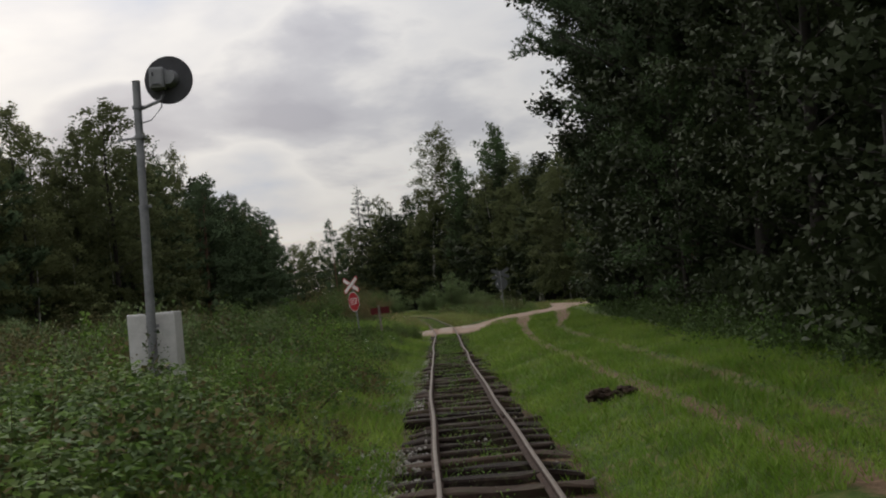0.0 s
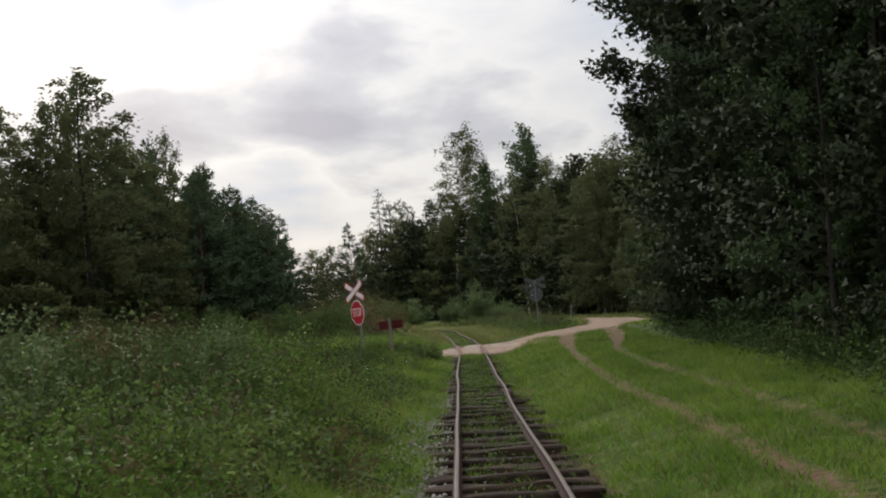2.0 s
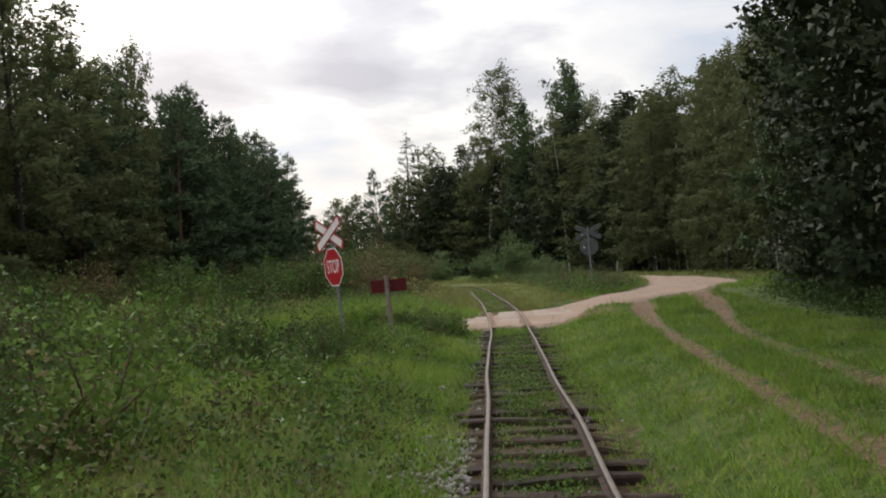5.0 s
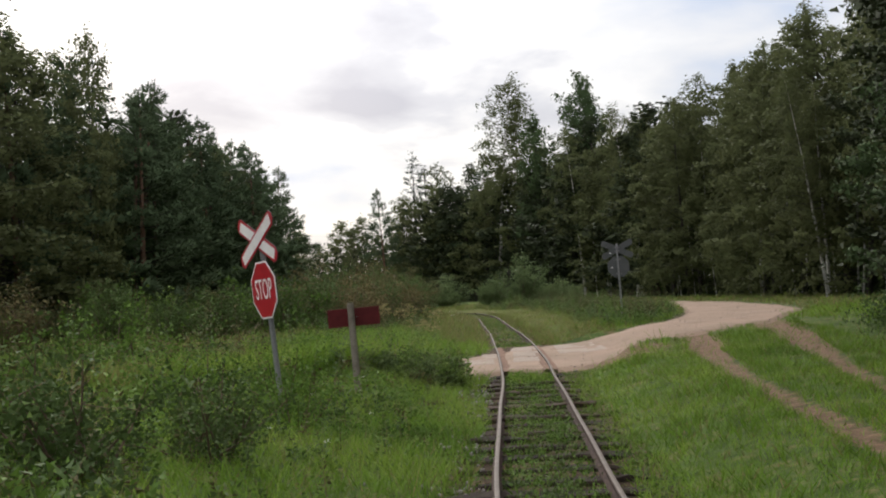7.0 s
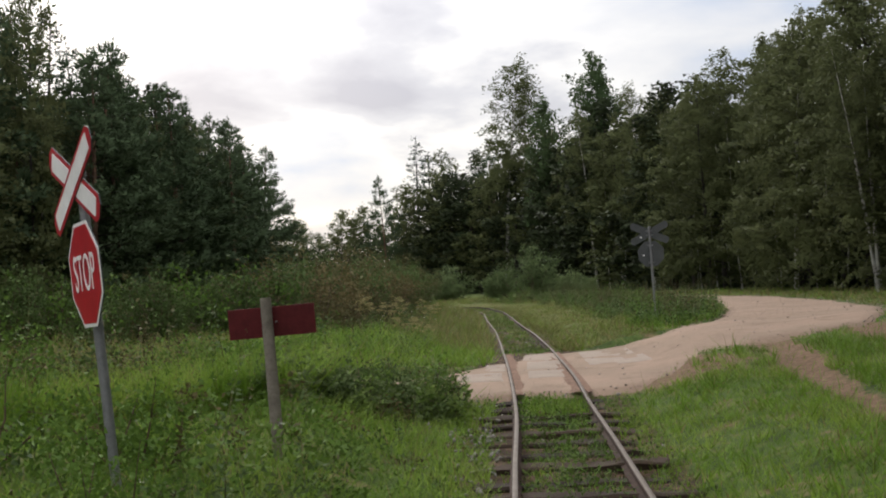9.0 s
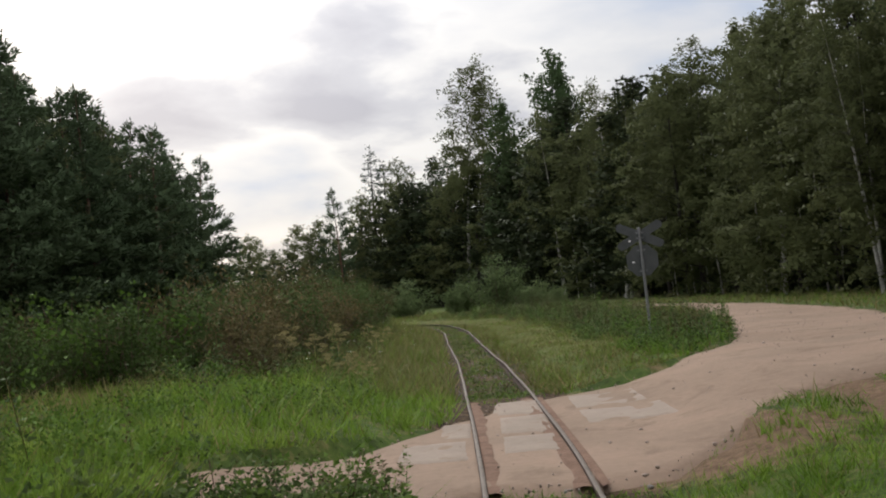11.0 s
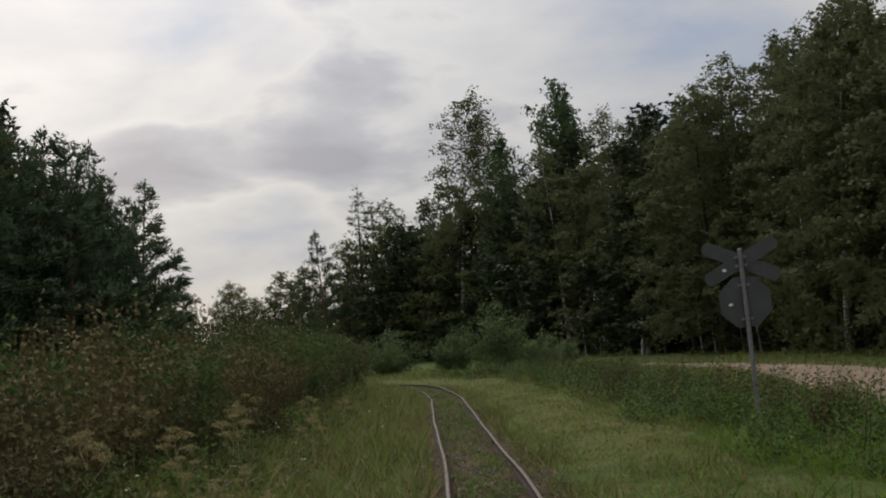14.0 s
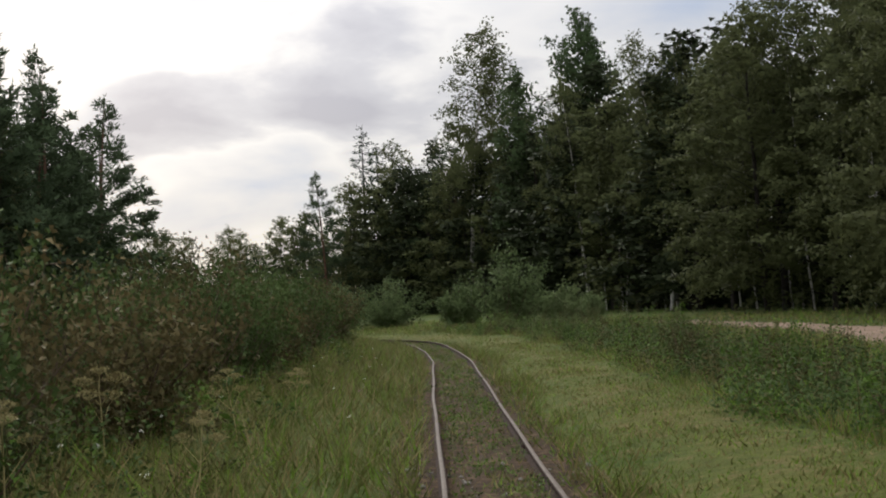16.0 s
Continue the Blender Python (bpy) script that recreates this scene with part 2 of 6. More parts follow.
def ground_matter():
    def build(node):
        co = node("ShaderNodeTexCoord").outputs["Object"]
        a = node("ShaderNodeTexNoise", Vector=co, Scale=0.35, Detail=5.0, Roughness=0.6).outputs[0]
        b = node("ShaderNodeTexNoise", Vector=co, Scale=9.0, Detail=6.0, Roughness=0.75).outputs[0]
        c = node("ShaderNodeTexNoise", Vector=co, Scale=2.2, Detail=6.0, Roughness=0.7).outputs[0]
        # Darker than the blades: their shade on each other is in this colour.
        turf = ramp(node, b, [(0.30, (0.024, 0.041, 0.009)), (0.5, (0.052, 0.086, 0.014)), (0.72, (0.094, 0.130, 0.025))])
        tone = ramp(node, c, [(0.34, (0.5, 0.5, 0.55)), (0.5, (0.92, 0.92, 0.9)), (0.66, (1.15, 1.12, 1.0))])
        turf = node("ShaderNodeMix", {"data_type": "RGBA", "blend_type": "MULTIPLY"}, i0=1.0, i6=turf, i7=tone).outputs[2]
        dry = ramp(node, b, [(0.3, (0.065, 0.062, 0.015)), (0.7, (0.14, 0.13, 0.034))])
        dryf = node("ShaderNodeAttribute", {"attribute_name": "dry"}).outputs["Fac"]
        dryf = node("ShaderNodeMath", {"operation": "MULTIPLY_ADD"}, i0=a, i1=0.8, i2=dryf).outputs[0]
        dryf = ramp(node, dryf, [(0.52, (0, 0, 0)), (1.0, (1, 1, 1))])
        turf = node("ShaderNodeMix", {"data_type": "RGBA"}, i0=dryf, i6=turf, i7=dry).outputs[2]
        soil = ramp(node, b, [(0.28, (0.014, 0.009, 0.005)), (0.5, (0.042, 0.027, 0.015)), (0.75, (0.105, 0.068, 0.038))])
        sf = node("ShaderNodeAttribute", {"attribute_name": "soil"}).outputs["Fac"]
        sf = node("ShaderNodeMath", {"operation": "MULTIPLY_ADD"}, i0=c, i1=0.9, i2=sf).outputs[0]
        sf = ramp(node, sf, [(0.78, (0, 0, 0)), (0.98, (1, 1, 1))])
        col = node("ShaderNodeMix", {"data_type": "RGBA"}, i0=sf, i6=turf, i7=soil).outputs[2]
        sand = ramp(node, b, [(0.3, (0.058, 0.036, 0.020)), (0.7, (0.19, 0.125, 0.077))])
        gf = node("ShaderNodeAttribute", {"attribute_name": "sandy"}).outputs["Fac"]
        gf = node("ShaderNodeMath", {"operation": "MULTIPLY_ADD"}, i0=c, i1=0.75, i2=node("ShaderNodeMath", {"operation": "MULTIPLY_ADD"}, i0=b, i1=0.55, i2=gf).outputs[0]).outputs[0]
        gf = ramp(node, gf, [(0.62, (0, 0, 0)), (0.66, (0, 0, 0)), (0.85, (1, 1, 1))])
        col = node("ShaderNodeMix", {"data_type": "RGBA"}, i0=gf, i6=col, i7=sand).outputs[2]
        bm = node("ShaderNodeBump", Height=b, Strength=0.8, Distance=0.03).outputs[0]
        s = node("ShaderNodeBsdfPrincipled", Base_Color=col, Roughness=0.95, Normal=bm)
        s.inputs["Specular IOR Level"].default_value = 0.1
        finish(node, s.outputs[0])
    return material("turf", build)


M["turf"] = ground_matter()


# ---- builders ----
def link_mesh(name, verts, faces, mats, parent=None, index=None, smooth=False, normals=None):
    """faces: an (n, k) array of corners; normals: one for each leaf."""
    verts, faces = np.asarray(verts, np.float32), np.asarray(faces, np.int32)
    me = bpy.data.meshes.new(name)
    n, k = faces.shape
    me.vertices.add(len(verts))
    me.vertices.foreach_set("co", verts.ravel())
    me.loops.add(n * k)
    me.loops.foreach_set("vertex_index", faces.ravel())
    me.polygons.add(n)
    me.polygons.foreach_set("loop_start", np.arange(0, n * k, k, dtype=np.int32))
    me.polygons.foreach_set("loop_total", np.full(n, k, np.int32))
    for m in mats if isinstance(mats, (list, tuple)) else [mats]:
        me.materials.append(m)
    if index is not None:
        me.polygons.foreach_set("material_index", np.asarray(index, np.int32))
    if smooth:
        me.polygons.foreach_set("use_smooth", np.ones(n, bool))
    me.update(calc_edges=True)
    if normals is not None:
        me.normals_split_custom_set_from_vertices(np.repeat(normals, k, axis=0))
    ob = new(name, me)
    if parent:
        ob.parent = parent
    return ob


def part(name, bm, mat, parent, label=""):
    """One bmesh as one mesh object under a thing or part."""
    me = bpy.data.meshes.new(name)
    bm.to_mesh(me)
    bm.free()
    me.materials.append(mat)
    ob = new(name, me)
    if parent:
        ob.parent = parent
    return tagged(ob, label) if label else ob


def thing(name, label, category, m=None, group="", kind=""):
    ob = new(name)
    ob.empty_display_size = 0.1
    if m is not None:
        ob.matrix_basis = m
    return tagged(ob, label, category, group, kind)


def tube(path, radii, sides=8):
    """Verts and quads of a tapered tube along a path."""
    path = np.asarray(path, float)
    tan = np.gradient(path, axis=0)
    tan /= np.linalg.norm(tan, axis=1)[:, None] + 1e-9
    ref = np.where(np.abs(tan[:, 2:3]) > 0.9, [[1.0, 0, 0]], [[0, 0, 1.0]])
    u = np.cross(tan, ref)
    u /= np.linalg.norm(u, axis=1)[:, None] + 1e-9
    v = np.cross(tan, u)
    a = np.linspace(0, 2 * np.pi, sides, endpoint=False)
    ring = path[:, None] + np.asarray(radii)[:, None, None] * (np.cos(a)[None, :, None] * u[:, None] + np.sin(a)[None, :, None] * v[:, None])
    n = len(path)
    i, j = np.meshgrid(np.arange(n - 1), np.arange(sides), indexing="ij")
    q = np.stack([i * sides + j, i * sides + (j + 1) % sides, (i + 1) * sides + (j + 1) % sides, (i + 1) * sides + j], -1).reshape(-1, 4)
    return ring.reshape(-1, 3), q


def joined(pieces):
    vs, fs, n = [], [], 0
    for v, f in pieces:
        vs.append(v), fs.append(f + n)
        n += len(v)
    return np.concatenate(vs), np.concatenate(fs)


def blades(centres, ways, lengths, widths, rng, fold=0.25):
    """Leaves: a folded rhombus each, from its foot along its way."""
    n = len(centres)
    side = np.cross(ways, rng.normal(size=(n, 3)))
    side /= np.linalg.norm(side, axis=1)[:, None] + 1e-9
    nor = np.cross(side, ways)
    L, W = lengths[:, None], widths[:, None]
    mid = centres + ways * L * 0.45
    v = np.stack([centres, mid + side * W * 0.5 + nor * W * fold, centres + ways * L, mid - side * W * 0.5 + nor * W * fold], 1)
    f = np.arange(4 * n).reshape(n, 4)
    return v.reshape(-1, 3), f


def flakes(centres, ways, lengths, widths, rng):
    """Small far leaves: one pointed face each."""
    n = len(centres)
    side = np.cross(ways, rng.normal(size=(n, 3)))
    side *= (widths * 0.5 / (np.linalg.norm(side, axis=1) + 1e-9))[:, None]
    foot = centres + ways * lengths[:, None] * 0.3
    v = np.stack([foot - side, foot + side, centres + ways * lengths[:, None]], 1)
    return v.reshape(-1, 3), np.arange(3 * n).reshape(n, 3)


def leafy(v, f, out, blend):
    """Turns leaves to face outwards, and gives them normals between their own and the crown's."""
    tri = v.reshape(-1, 3, 3).copy()
    own = np.cross(tri[:, 1] - tri[:, 0], tri[:, 2] - tri[:, 0])
    own = own / (np.linalg.norm(own, axis=1)[:, None] + 1e-12)
    back = (own * out).sum(1) < 0
    tri[back] = tri[back][:, ::-1]
    own[back] *= -1
    nor = own * (1 - blend) + out * blend
    return tri.reshape(-1, 3), nor / (np.linalg.norm(nor, axis=1)[:, None] + 1e-9)


def unit(v):
    return v / (np.linalg.norm(v, axis=-1)[..., None] + 1e-9)


def wander(rng, start, way, length, n, bend=0.15, droop=0.0):
    p, out, way = np.array(start, float), [np.array(start, float)], unit(np.array(way, float))
    for i in range(n):
        way = unit(way + rng.normal(size=3) * bend + np.array([0, 0, -droop]))
        p = p + way * length / n
        out.append(p.copy())
    return np.array(out)


def tree(kind, h, seed, leaves, leaf, low=0.25, width=0.22, label="", group="forest trees", lean=None, girth=1.0, skirt=1.0):
    """One tree at the origin: a tapered trunk, limbs inside an uneven crown outline, twigs on the limbs and single leaves along the twigs."""
    rng = np.random.default_rng(seed)
    conifer = kind in ("pine", "spruce")
    bark, foliage = {"birch": ("bark_birch" if low > 0.3 else "bark_dark", "birch_leaf"), "alder": ("bark_dark", "shaded_alder_leaf"), "aspen": ("bark_dark", "aspen_leaf"),
                     "pine": ("bark_pine", "pine_needle"), "spruce": ("bark_dark", "spruce_needle")}[kind]
    r0 = h * (0.0078 if kind == "birch" else 0.0115) * girth
    trunk = wander(rng, (0, 0, -0.15), (rng.normal() * 0.03, rng.normal() * 0.03, 1), h, 12, 0.018 if not conifer else 0.008)
    wood = [tube(trunk, r0 * (1 - np.linspace(0, 1, 13) ** 1.1 * 0.95), 7)]

    def along(t):
        k = t * 12
        i = min(11, int(k))
        return trunk[i] * (1 - k + i) + trunk[i + 1] * (k - i)
    phase = rng.uniform(0, 6.28, 6)

    def bulge(ang, u):
        return 1 + 0.13 * math.sin(2 * ang + phase[0] + 5 * u) + 0.11 * math.sin(3 * ang + phase[1] - 9 * u) + 0.11 * math.sin(13 * u + phase[2] + ang)
    count = {"birch": 58, "alder": 60, "aspen": 46, "pine": 66 if lean is None else 105, "spruce": 110}[kind]
    limbs, feet, tips, sags, aims = [], [], [], [], []
    for k in range(count):
        u = (k + rng.random()) / count
        ang = k * 2.4 + rng.normal() * 0.3
        if conifer:
            # whorls: several limbs leave the trunk at one height
            ring = max(6, int(h * (1 - low) / 0.55))
            u = (int(u * ring) + 0.5 + rng.normal() * 0.06) / ring
        u = min(0.99, max(0.0, u))
        t = low + (0.97 - low) * u
        side = np.array([math.cos(ang), math.sin(ang), 0])
        if kind == "spruce":
            reach = h * width * (1.0 - u) ** 0.9 * rng.uniform(0.75, 1.1) + 0.12
            way = side + np.array([0, 0, -0.25 + 0.75 * u])
        elif kind == "pine":
            reach = h * width * 1.38 * (0.45 + 0.55 * min(1.0, u * 3.0)) * (1.0 - u) ** 0.95 * rng.uniform(0.75, 1.08) * bulge(ang, u) + 0.22
            way = side + np.array([0, 0, 0.1 + 0.75 * u * u])
        else:
            form = (u + 0.10) ** 0.3 * (1.0 - u) ** 0.62 * (skirt + (1 - skirt) * min(1.0, u * 2.2))
            reach = h * width * 1.45 * form * rng.uniform(0.80, 1.08) * bulge(ang, u) + 0.30
            way = side + np.array([0, 0, 0.30 + 1.5 * u])
        if lean is not None:
            reach *= 1.0 + lean[1] * (1 - u) ** 2 * max(0.0, math.cos(ang - lean[0])) ** 2
        limb = wander(rng, along(t), way, reach, 5, 0.12, 0.09 if kind == "birch" else -0.03 if kind == "pine" else 0.02)
        limbs.append(tube(limb[[0, 2, 5]], np.linspace(r0 * 0.30 * (1.1 - 0.85 * u), 0.004, 3), 3))
        n = int(np.clip(reach / (0.17 if not conifer else 0.15), 3, 20))
        for j in range(n):
            s = 0.16 + 0.84 * ((j + rng.random()) / n) ** 0.75
            q = s * 5
            i = min(4, int(q))
            foot = limb[i] * (1 - q + i) + limb[i + 1] * (q - i)
            axis = unit(limb[i + 1] - limb[i])
            if kind == "birch":
                way2 = axis * 0.7 + rng.normal(size=3) * 0.6 + np.array([0, 0, 0.1])
                l, sag = rng.uniform(0.4, 0.95) * h / 13, 0.75
            elif kind == "pine":
                way2 = axis * 0.9 + rng.normal(size=3) * 0.45 + np.array([0, 0, 0.45])
                l, sag = rng.uniform(0.22, 0.5) * min(1.0, 0.5 + reach / 2) * h / 12, -0.15
            elif kind == "spruce":
                way2 = axis * 0.8 + np.cross(axis, (0, 0, 1)) * rng.choice([-1, 1]) * 0.9 + np.array([0, 0, -0.2])
                l, sag = rng.uniform(0.5, 1.0) * reach * 0.42 + 0.08, 0.2
            else:
                way2 = axis * 0.8 + rng.normal(size=3) * 0.65 + np.array([0, 0, 0.3])
                l, sag = rng.uniform(0.3, 0.75) * h / 12, 0.1
            way2 = unit(way2)
            feet.append(foot), tips.append(foot + way2 * l), sags.append(sag * l), aims.append(way2)
        feet.append(limb[4]), tips.append(limb[5] + (limb[5] - limb[4]) * 0.4), sags.append(0.0), aims.append(unit(limb[5] - limb[4]))
    # upright leading shoots, thin at the very top
    for q in np.linspace(0.86, 1.0, 8 if conifer else 12):
        foot, l = along(min(0.995, q)), h * (0.028 if conifer else 0.055) * rng.uniform(0.6, 1.2) * (1.25 - 0.6 * (q > 0.97))
        w = unit(np.array([rng.normal() * 0.4, rng.normal() * 0.4, 1.1]))
        feet.append(foot), tips.append(foot + w * l), sags.append(0.0), aims.append(w)
    feet, tips, sags, aims = np.array(feet), np.array(tips), np.array(sags), np.array(aims)
    long = np.linalg.norm(tips - feet, axis=1)
    weight = (long + 0.12) * rng.gamma(4.0, 0.25, len(feet))
    axis = np.stack([np.interp(tips[:, 2], trunk[:, 2], trunk[:, i]) for i in (0, 1)], -1)
    weight *= (1.3 if kind == "pine" else 0.55) + np.hypot(*(tips[:, :2] - axis).T) / (h * width)
    weight[-(8 if conifer else 12):] *= 1.6
    pick = rng.choice(len(feet), leaves, p=weight / weight.sum())
    s = rng.random(leaves) ** 0.8
    pts = feet[pick] + (tips - feet)[pick] * s[:, None]
    pts[:, 2] -= sags[pick] * s * s
    jitter = {"birch": 0.075, "alder": 0.10, "aspen": 0.11, "pine": 0.035, "spruce": 0.05}[kind] * (h / 12) * (0.7 + leaf * 3)
    pts = pts + np.clip(rng.normal(size=(leaves, 3)), -2, 2) * jitter
    pts[:, 2] = np.maximum(pts[:, 2], 0.12)
    if kind == "birch":
        ways = unit(rng.normal(size=(leaves, 3)) * 0.8 + np.array([0, 0, -0.9]))
    elif conifer:
        ways = unit(rng.normal(size=(leaves, 3)) * (0.75 if kind == "pine" else 0.5) + aims[pick] * 0.95 + np.array([0, 0, 0.25 if kind == "pine" else -0.2]))
    else:
        ways = unit(rng.normal(size=(leaves, 3)) + np.array([0, 0, -0.25]))
    L = leaf * rng.uniform(0.7, 1.3, leaves)
    axis = np.stack([np.interp(pts[:, 2], trunk[:, 2], trunk[:, i]) for i in (0, 1)], -1)
    away = np.column_stack([pts[:, :2] - axis, np.zeros(leaves)])
    out = unit(unit(away) * 0.75 + aims[pick] * 0.35 + unit(pts - feet[pick] + 1e-6) * 0.35 + np.array([0, 0, 0.2]))
    ob = thing(kind + "_tree", label, kind if kind != "alder" else "tree", group=group)
    v, f = joined(wood + limbs)
    bole = len(wood[0][1])
    link_mesh("trunk", v, f, [M[bark], M["bark_dark"]], ob, smooth=True, index=(np.arange(len(f)) >= bole).astype(int))
    W = L * {"pine": 0.30, "spruce": 0.34, "birch": 0.66, "alder": 0.78, "aspen": 0.8}[kind]
    v, f = flakes(pts, ways, L * 1.25, W * 1.25, rng)
    v, nor = leafy(v, f, out, 0.82)
    link_mesh("crown", v, f, M[foliage], ob, smooth=True, normals=nor)
    return ob


def shrub(name, h, width, seed, leaves, leaf, foliage, label, stems=12, narrow=0.55, category="shrub"):
    """A bush of many thin stems from one foot, leaves along them."""
    rng = np.random.default_rng(seed)
    wood, anchors = [], []
    for k in range(stems):
        ang = k * 2.4
        out = rng.random() ** 0.6
        way = np.array([math.cos(ang) * out * width / h * 1.1, math.sin(ang) * out * width / h * 1.1, 1])
        st = wander(rng, (rng.normal() * 0.12 * width, rng.normal() * 0.12 * width, -0.05), way, h * rng.uniform(0.72, 1.02) * (1.04 - 0.30 * out), 6, 0.12)
        wood.append(tube(st[::2], np.linspace(0.012 + 0.006 * h, 0.003, 4), 3))
        for j in range(1, 7):
            anchors.append((st[j], 0.7 + 0.2 * j))
            for _ in range(3):
                tw = wander(rng, st[j], unit(rng.normal(size=3) + np.array([0, 0, 0.35])), h * 0.15, 2, 0.2)
                if rng.random() < 0.12:
                    wood.append(tube(tw[::2], np.array([0.005, 0.002]), 3))
                anchors.append((tw[1], 1.0)), anchors.append((tw[2], 1.4))
    a = np.array([p for p, _ in anchors])
    w = np.array([q for _, q in anchors]) * rng.gamma(1.5, 1, len(anchors))
    pick = rng.choice(len(a), leaves, p=w / w.sum())
    pts = a[pick] + np.clip(rng.normal(size=(leaves, 3)), -1.4, 1.4) * 0.06 * h ** 0.7
    pts[:, 2] = np.maximum(pts[:, 2], 0.03)
    L = leaf * rng.uniform(0.6, 1.35, leaves)
    ob = thing(name, label, category, group="roadside shrubs")
    v, f = joined(wood)
    link_mesh("branchwork", v, f, M["twig"], ob)
    v, f = flakes(pts, unit(rng.normal(size=(leaves, 3)) + np.array([0, 0, 0.25])), L * 1.2, L * narrow * 1.3, rng)
    out = unit(unit(pts - np.array([0, 0, h * 0.42])) + unit(pts - a[pick] + 1e-6) * 0.6 + np.array([0, 0, 0.1]))
    v, nor = leafy(v, f, out, 0.42)
    link_mesh("foliage", v, f, M[foliage], ob, smooth=True, normals=nor)
    return ob


def box(bm, x, y, z, sx, sy, sz, m=Matrix(), bevel=0.0):
    r = bmesh.ops.create_cube(bm, size=1, matrix=m @ Matrix.Translation((x, y, z)) @ Matrix.Diagonal((sx, sy, sz, 1)))
    if bevel:
        es = list({e for v in r["verts"] for e in v.link_edges})
        bmesh.ops.bevel(bm, geom=es, offset=bevel, segments=2, affect="EDGES", profile=0.6)


def rod(bm, a, b, r1, r2=None, sides=16):
    a, b = Vector(a), Vector(b)
    q = (b - a).to_track_quat("Z", "Y").to_matrix().to_4x4()
    bmesh.ops.create_cone(bm, cap_ends=True, segments=sides, radius1=r1, radius2=r1 if r2 is None else r2, depth=(b - a).length, matrix=Matrix.Translation((a + b) / 2) @ q)


def plate(bm, outline, y0, y1, bevel=0.0):
    """A flat plate from an outline in x, z, between two depths in y."""
    vs = [bm.verts.new((x, y0, z)) for x, z in outline]
    f = bm.faces.new(vs)
    r = bmesh.ops.extrude_face_region(bm, geom=[f])
    bmesh.ops.translate(bm, verts=[v for v in r["geom"] if isinstance(v, bmesh.types.BMVert)], vec=(0, y1 - y0, 0))
    bmesh.ops.recalc_face_normals(bm, faces=bm.faces[:])


# ---- the plan ----
CX = [(-30, 0.31), (0, 0.30), (8, 0.29), (10.4, 0.235), (16.5, 0.14), (23.4, 0.07), (28, 0.055), (33, 0.0), (40, -0.005), (44, -0.04), (50, -0.21),
      (56, -0.39), (60.5, -0.6), (66.3, -0.86), (75, -1.2), (80, -1.6), (84, -2.02), (87, -2.55), (89, -3.2), (91, -4.2), (93, -5.6), (95, -7.6), (98, -11.5), (102, -18)]
CXA = np.array(CX, float)


def smooth(a, b, x):
    u = np.clip((np.asarray(x, float) - a) / (b - a), 0, 1)
    return u * u * (3 - 2 * u)


def track_x(y):
    return np.interp(y, CXA[:, 0], CXA[:, 1])


def rail_z(y):
    return 0.05 + 0.14 * smooth(38, 50, y)


def lumps(x, y):
    return (np.sin(x * 1.7 + y * 0.6) * np.sin(y * 1.1 - x * 0.4) + 0.6 * np.sin(x * 3.9 - y * 2.3 + 1) * np.sin(y * 3.1 + x)) * 0.5


def ground_z(x, y):
    x, y = np.asarray(x, float), np.asarray(y, float)
    d = x - track_x(y)
    z = rail_z(y) - 0.13 + 0.026 * smooth(24, 31, y) + 0.016 * smooth(48, 56, y) + 0.06 * smooth(42.6, 44.2, y) * smooth(51, 49.5, y) + 0.034 * lumps(x * 4 + 3, y * 2.6) * smooth(0.9, 0.6, np.abs(d))
    z = z + np.where(d > 0, (0.26 * smooth(0.7, 2.0, d) + 0.16 * smooth(2, 6, d)) * (1 - 0.45 * smooth(50, 62, y)), 0.38 * smooth(0.7, 2.8, -d))
    z = z - 0.030 * smooth(0.95, 0.72, np.abs(d)) * (0.5 + 0.5 * smooth(26, 14, y)) * smooth(42.6, 41.8, y)
    return z + 0.035 * lumps(x, y) * smooth(0.9, 2.5, np.abs(d))


# road: near edge and far edge, from its end beyond the crossing round the bend
ROAD = [((-26, 24), (-28, 29)), ((-14, 31.5), (-15, 35.5)), ((-6, 38.3), (-6.5, 40.0)), ((-3, 41.0), (-3.5, 42.1)), ((-0.85, 42.9), (-1.45, 46.1)), ((0.4, 43.1), (0.1, 49.3)),
        ((1.2, 43.6), (1.1, 50.1)), ((2.0, 45.0), (1.9, 50.8)), ((3.0, 46.0), (2.9, 52.6)), ((4.8, 47.4), (3.6, 54.1)), ((6.3, 51.4), (4.1, 56.4)), ((7.8, 57), (4.8, 60)),
        ((8.9, 64), (5.5, 64.5)), ((9.2, 71), (6.2, 70.5)), ((8.5, 78), (6.7, 78)), ((7.3, 85), (5.9, 84)), ((5.6, 92), (4.5, 90.5))]
RUTS = [[(3.2, 47), (3.0, 46), (2.9, 44.5), (2.58, 40), (2.29, 34), (2.08, 26), (2.14, 21), (2.15, 17), (2.3, 8), (2.4, -4)],
        [(4.7, 48), (4.4, 45.5), (4.05, 41.2), (3.4, 36), (3.15, 29.3), (3.2, 24.4), (3.2, 16), (3.07, 10), (3.1, -4)]]


def densify(pts, step=0.35):
    pts = np.array(pts, float)
    # Catmull-Rom through the points
    out = []
    p = np.vstack([2 * pts[0] - pts[1], pts, 2 * pts[-1] - pts[-2]])
    for i in range(1, len(p) - 2):
        n = max(2, int(np.linalg.norm(p[i + 1] - p[i]) / step))
        for k in range(n):
            t = k / n
            out.append(0.5 * (2 * p[i] + (p[i + 1] - p[i - 1]) * t + (2 * p[i - 1] - 5 * p[i] + 4 * p[i + 1] - p[i + 2]) * t * t + (3 * p[i] - p[i - 1] - 3 * p[i + 1] + p[i + 2]) * t ** 3))
    return np.array(out + [pts[-1]])


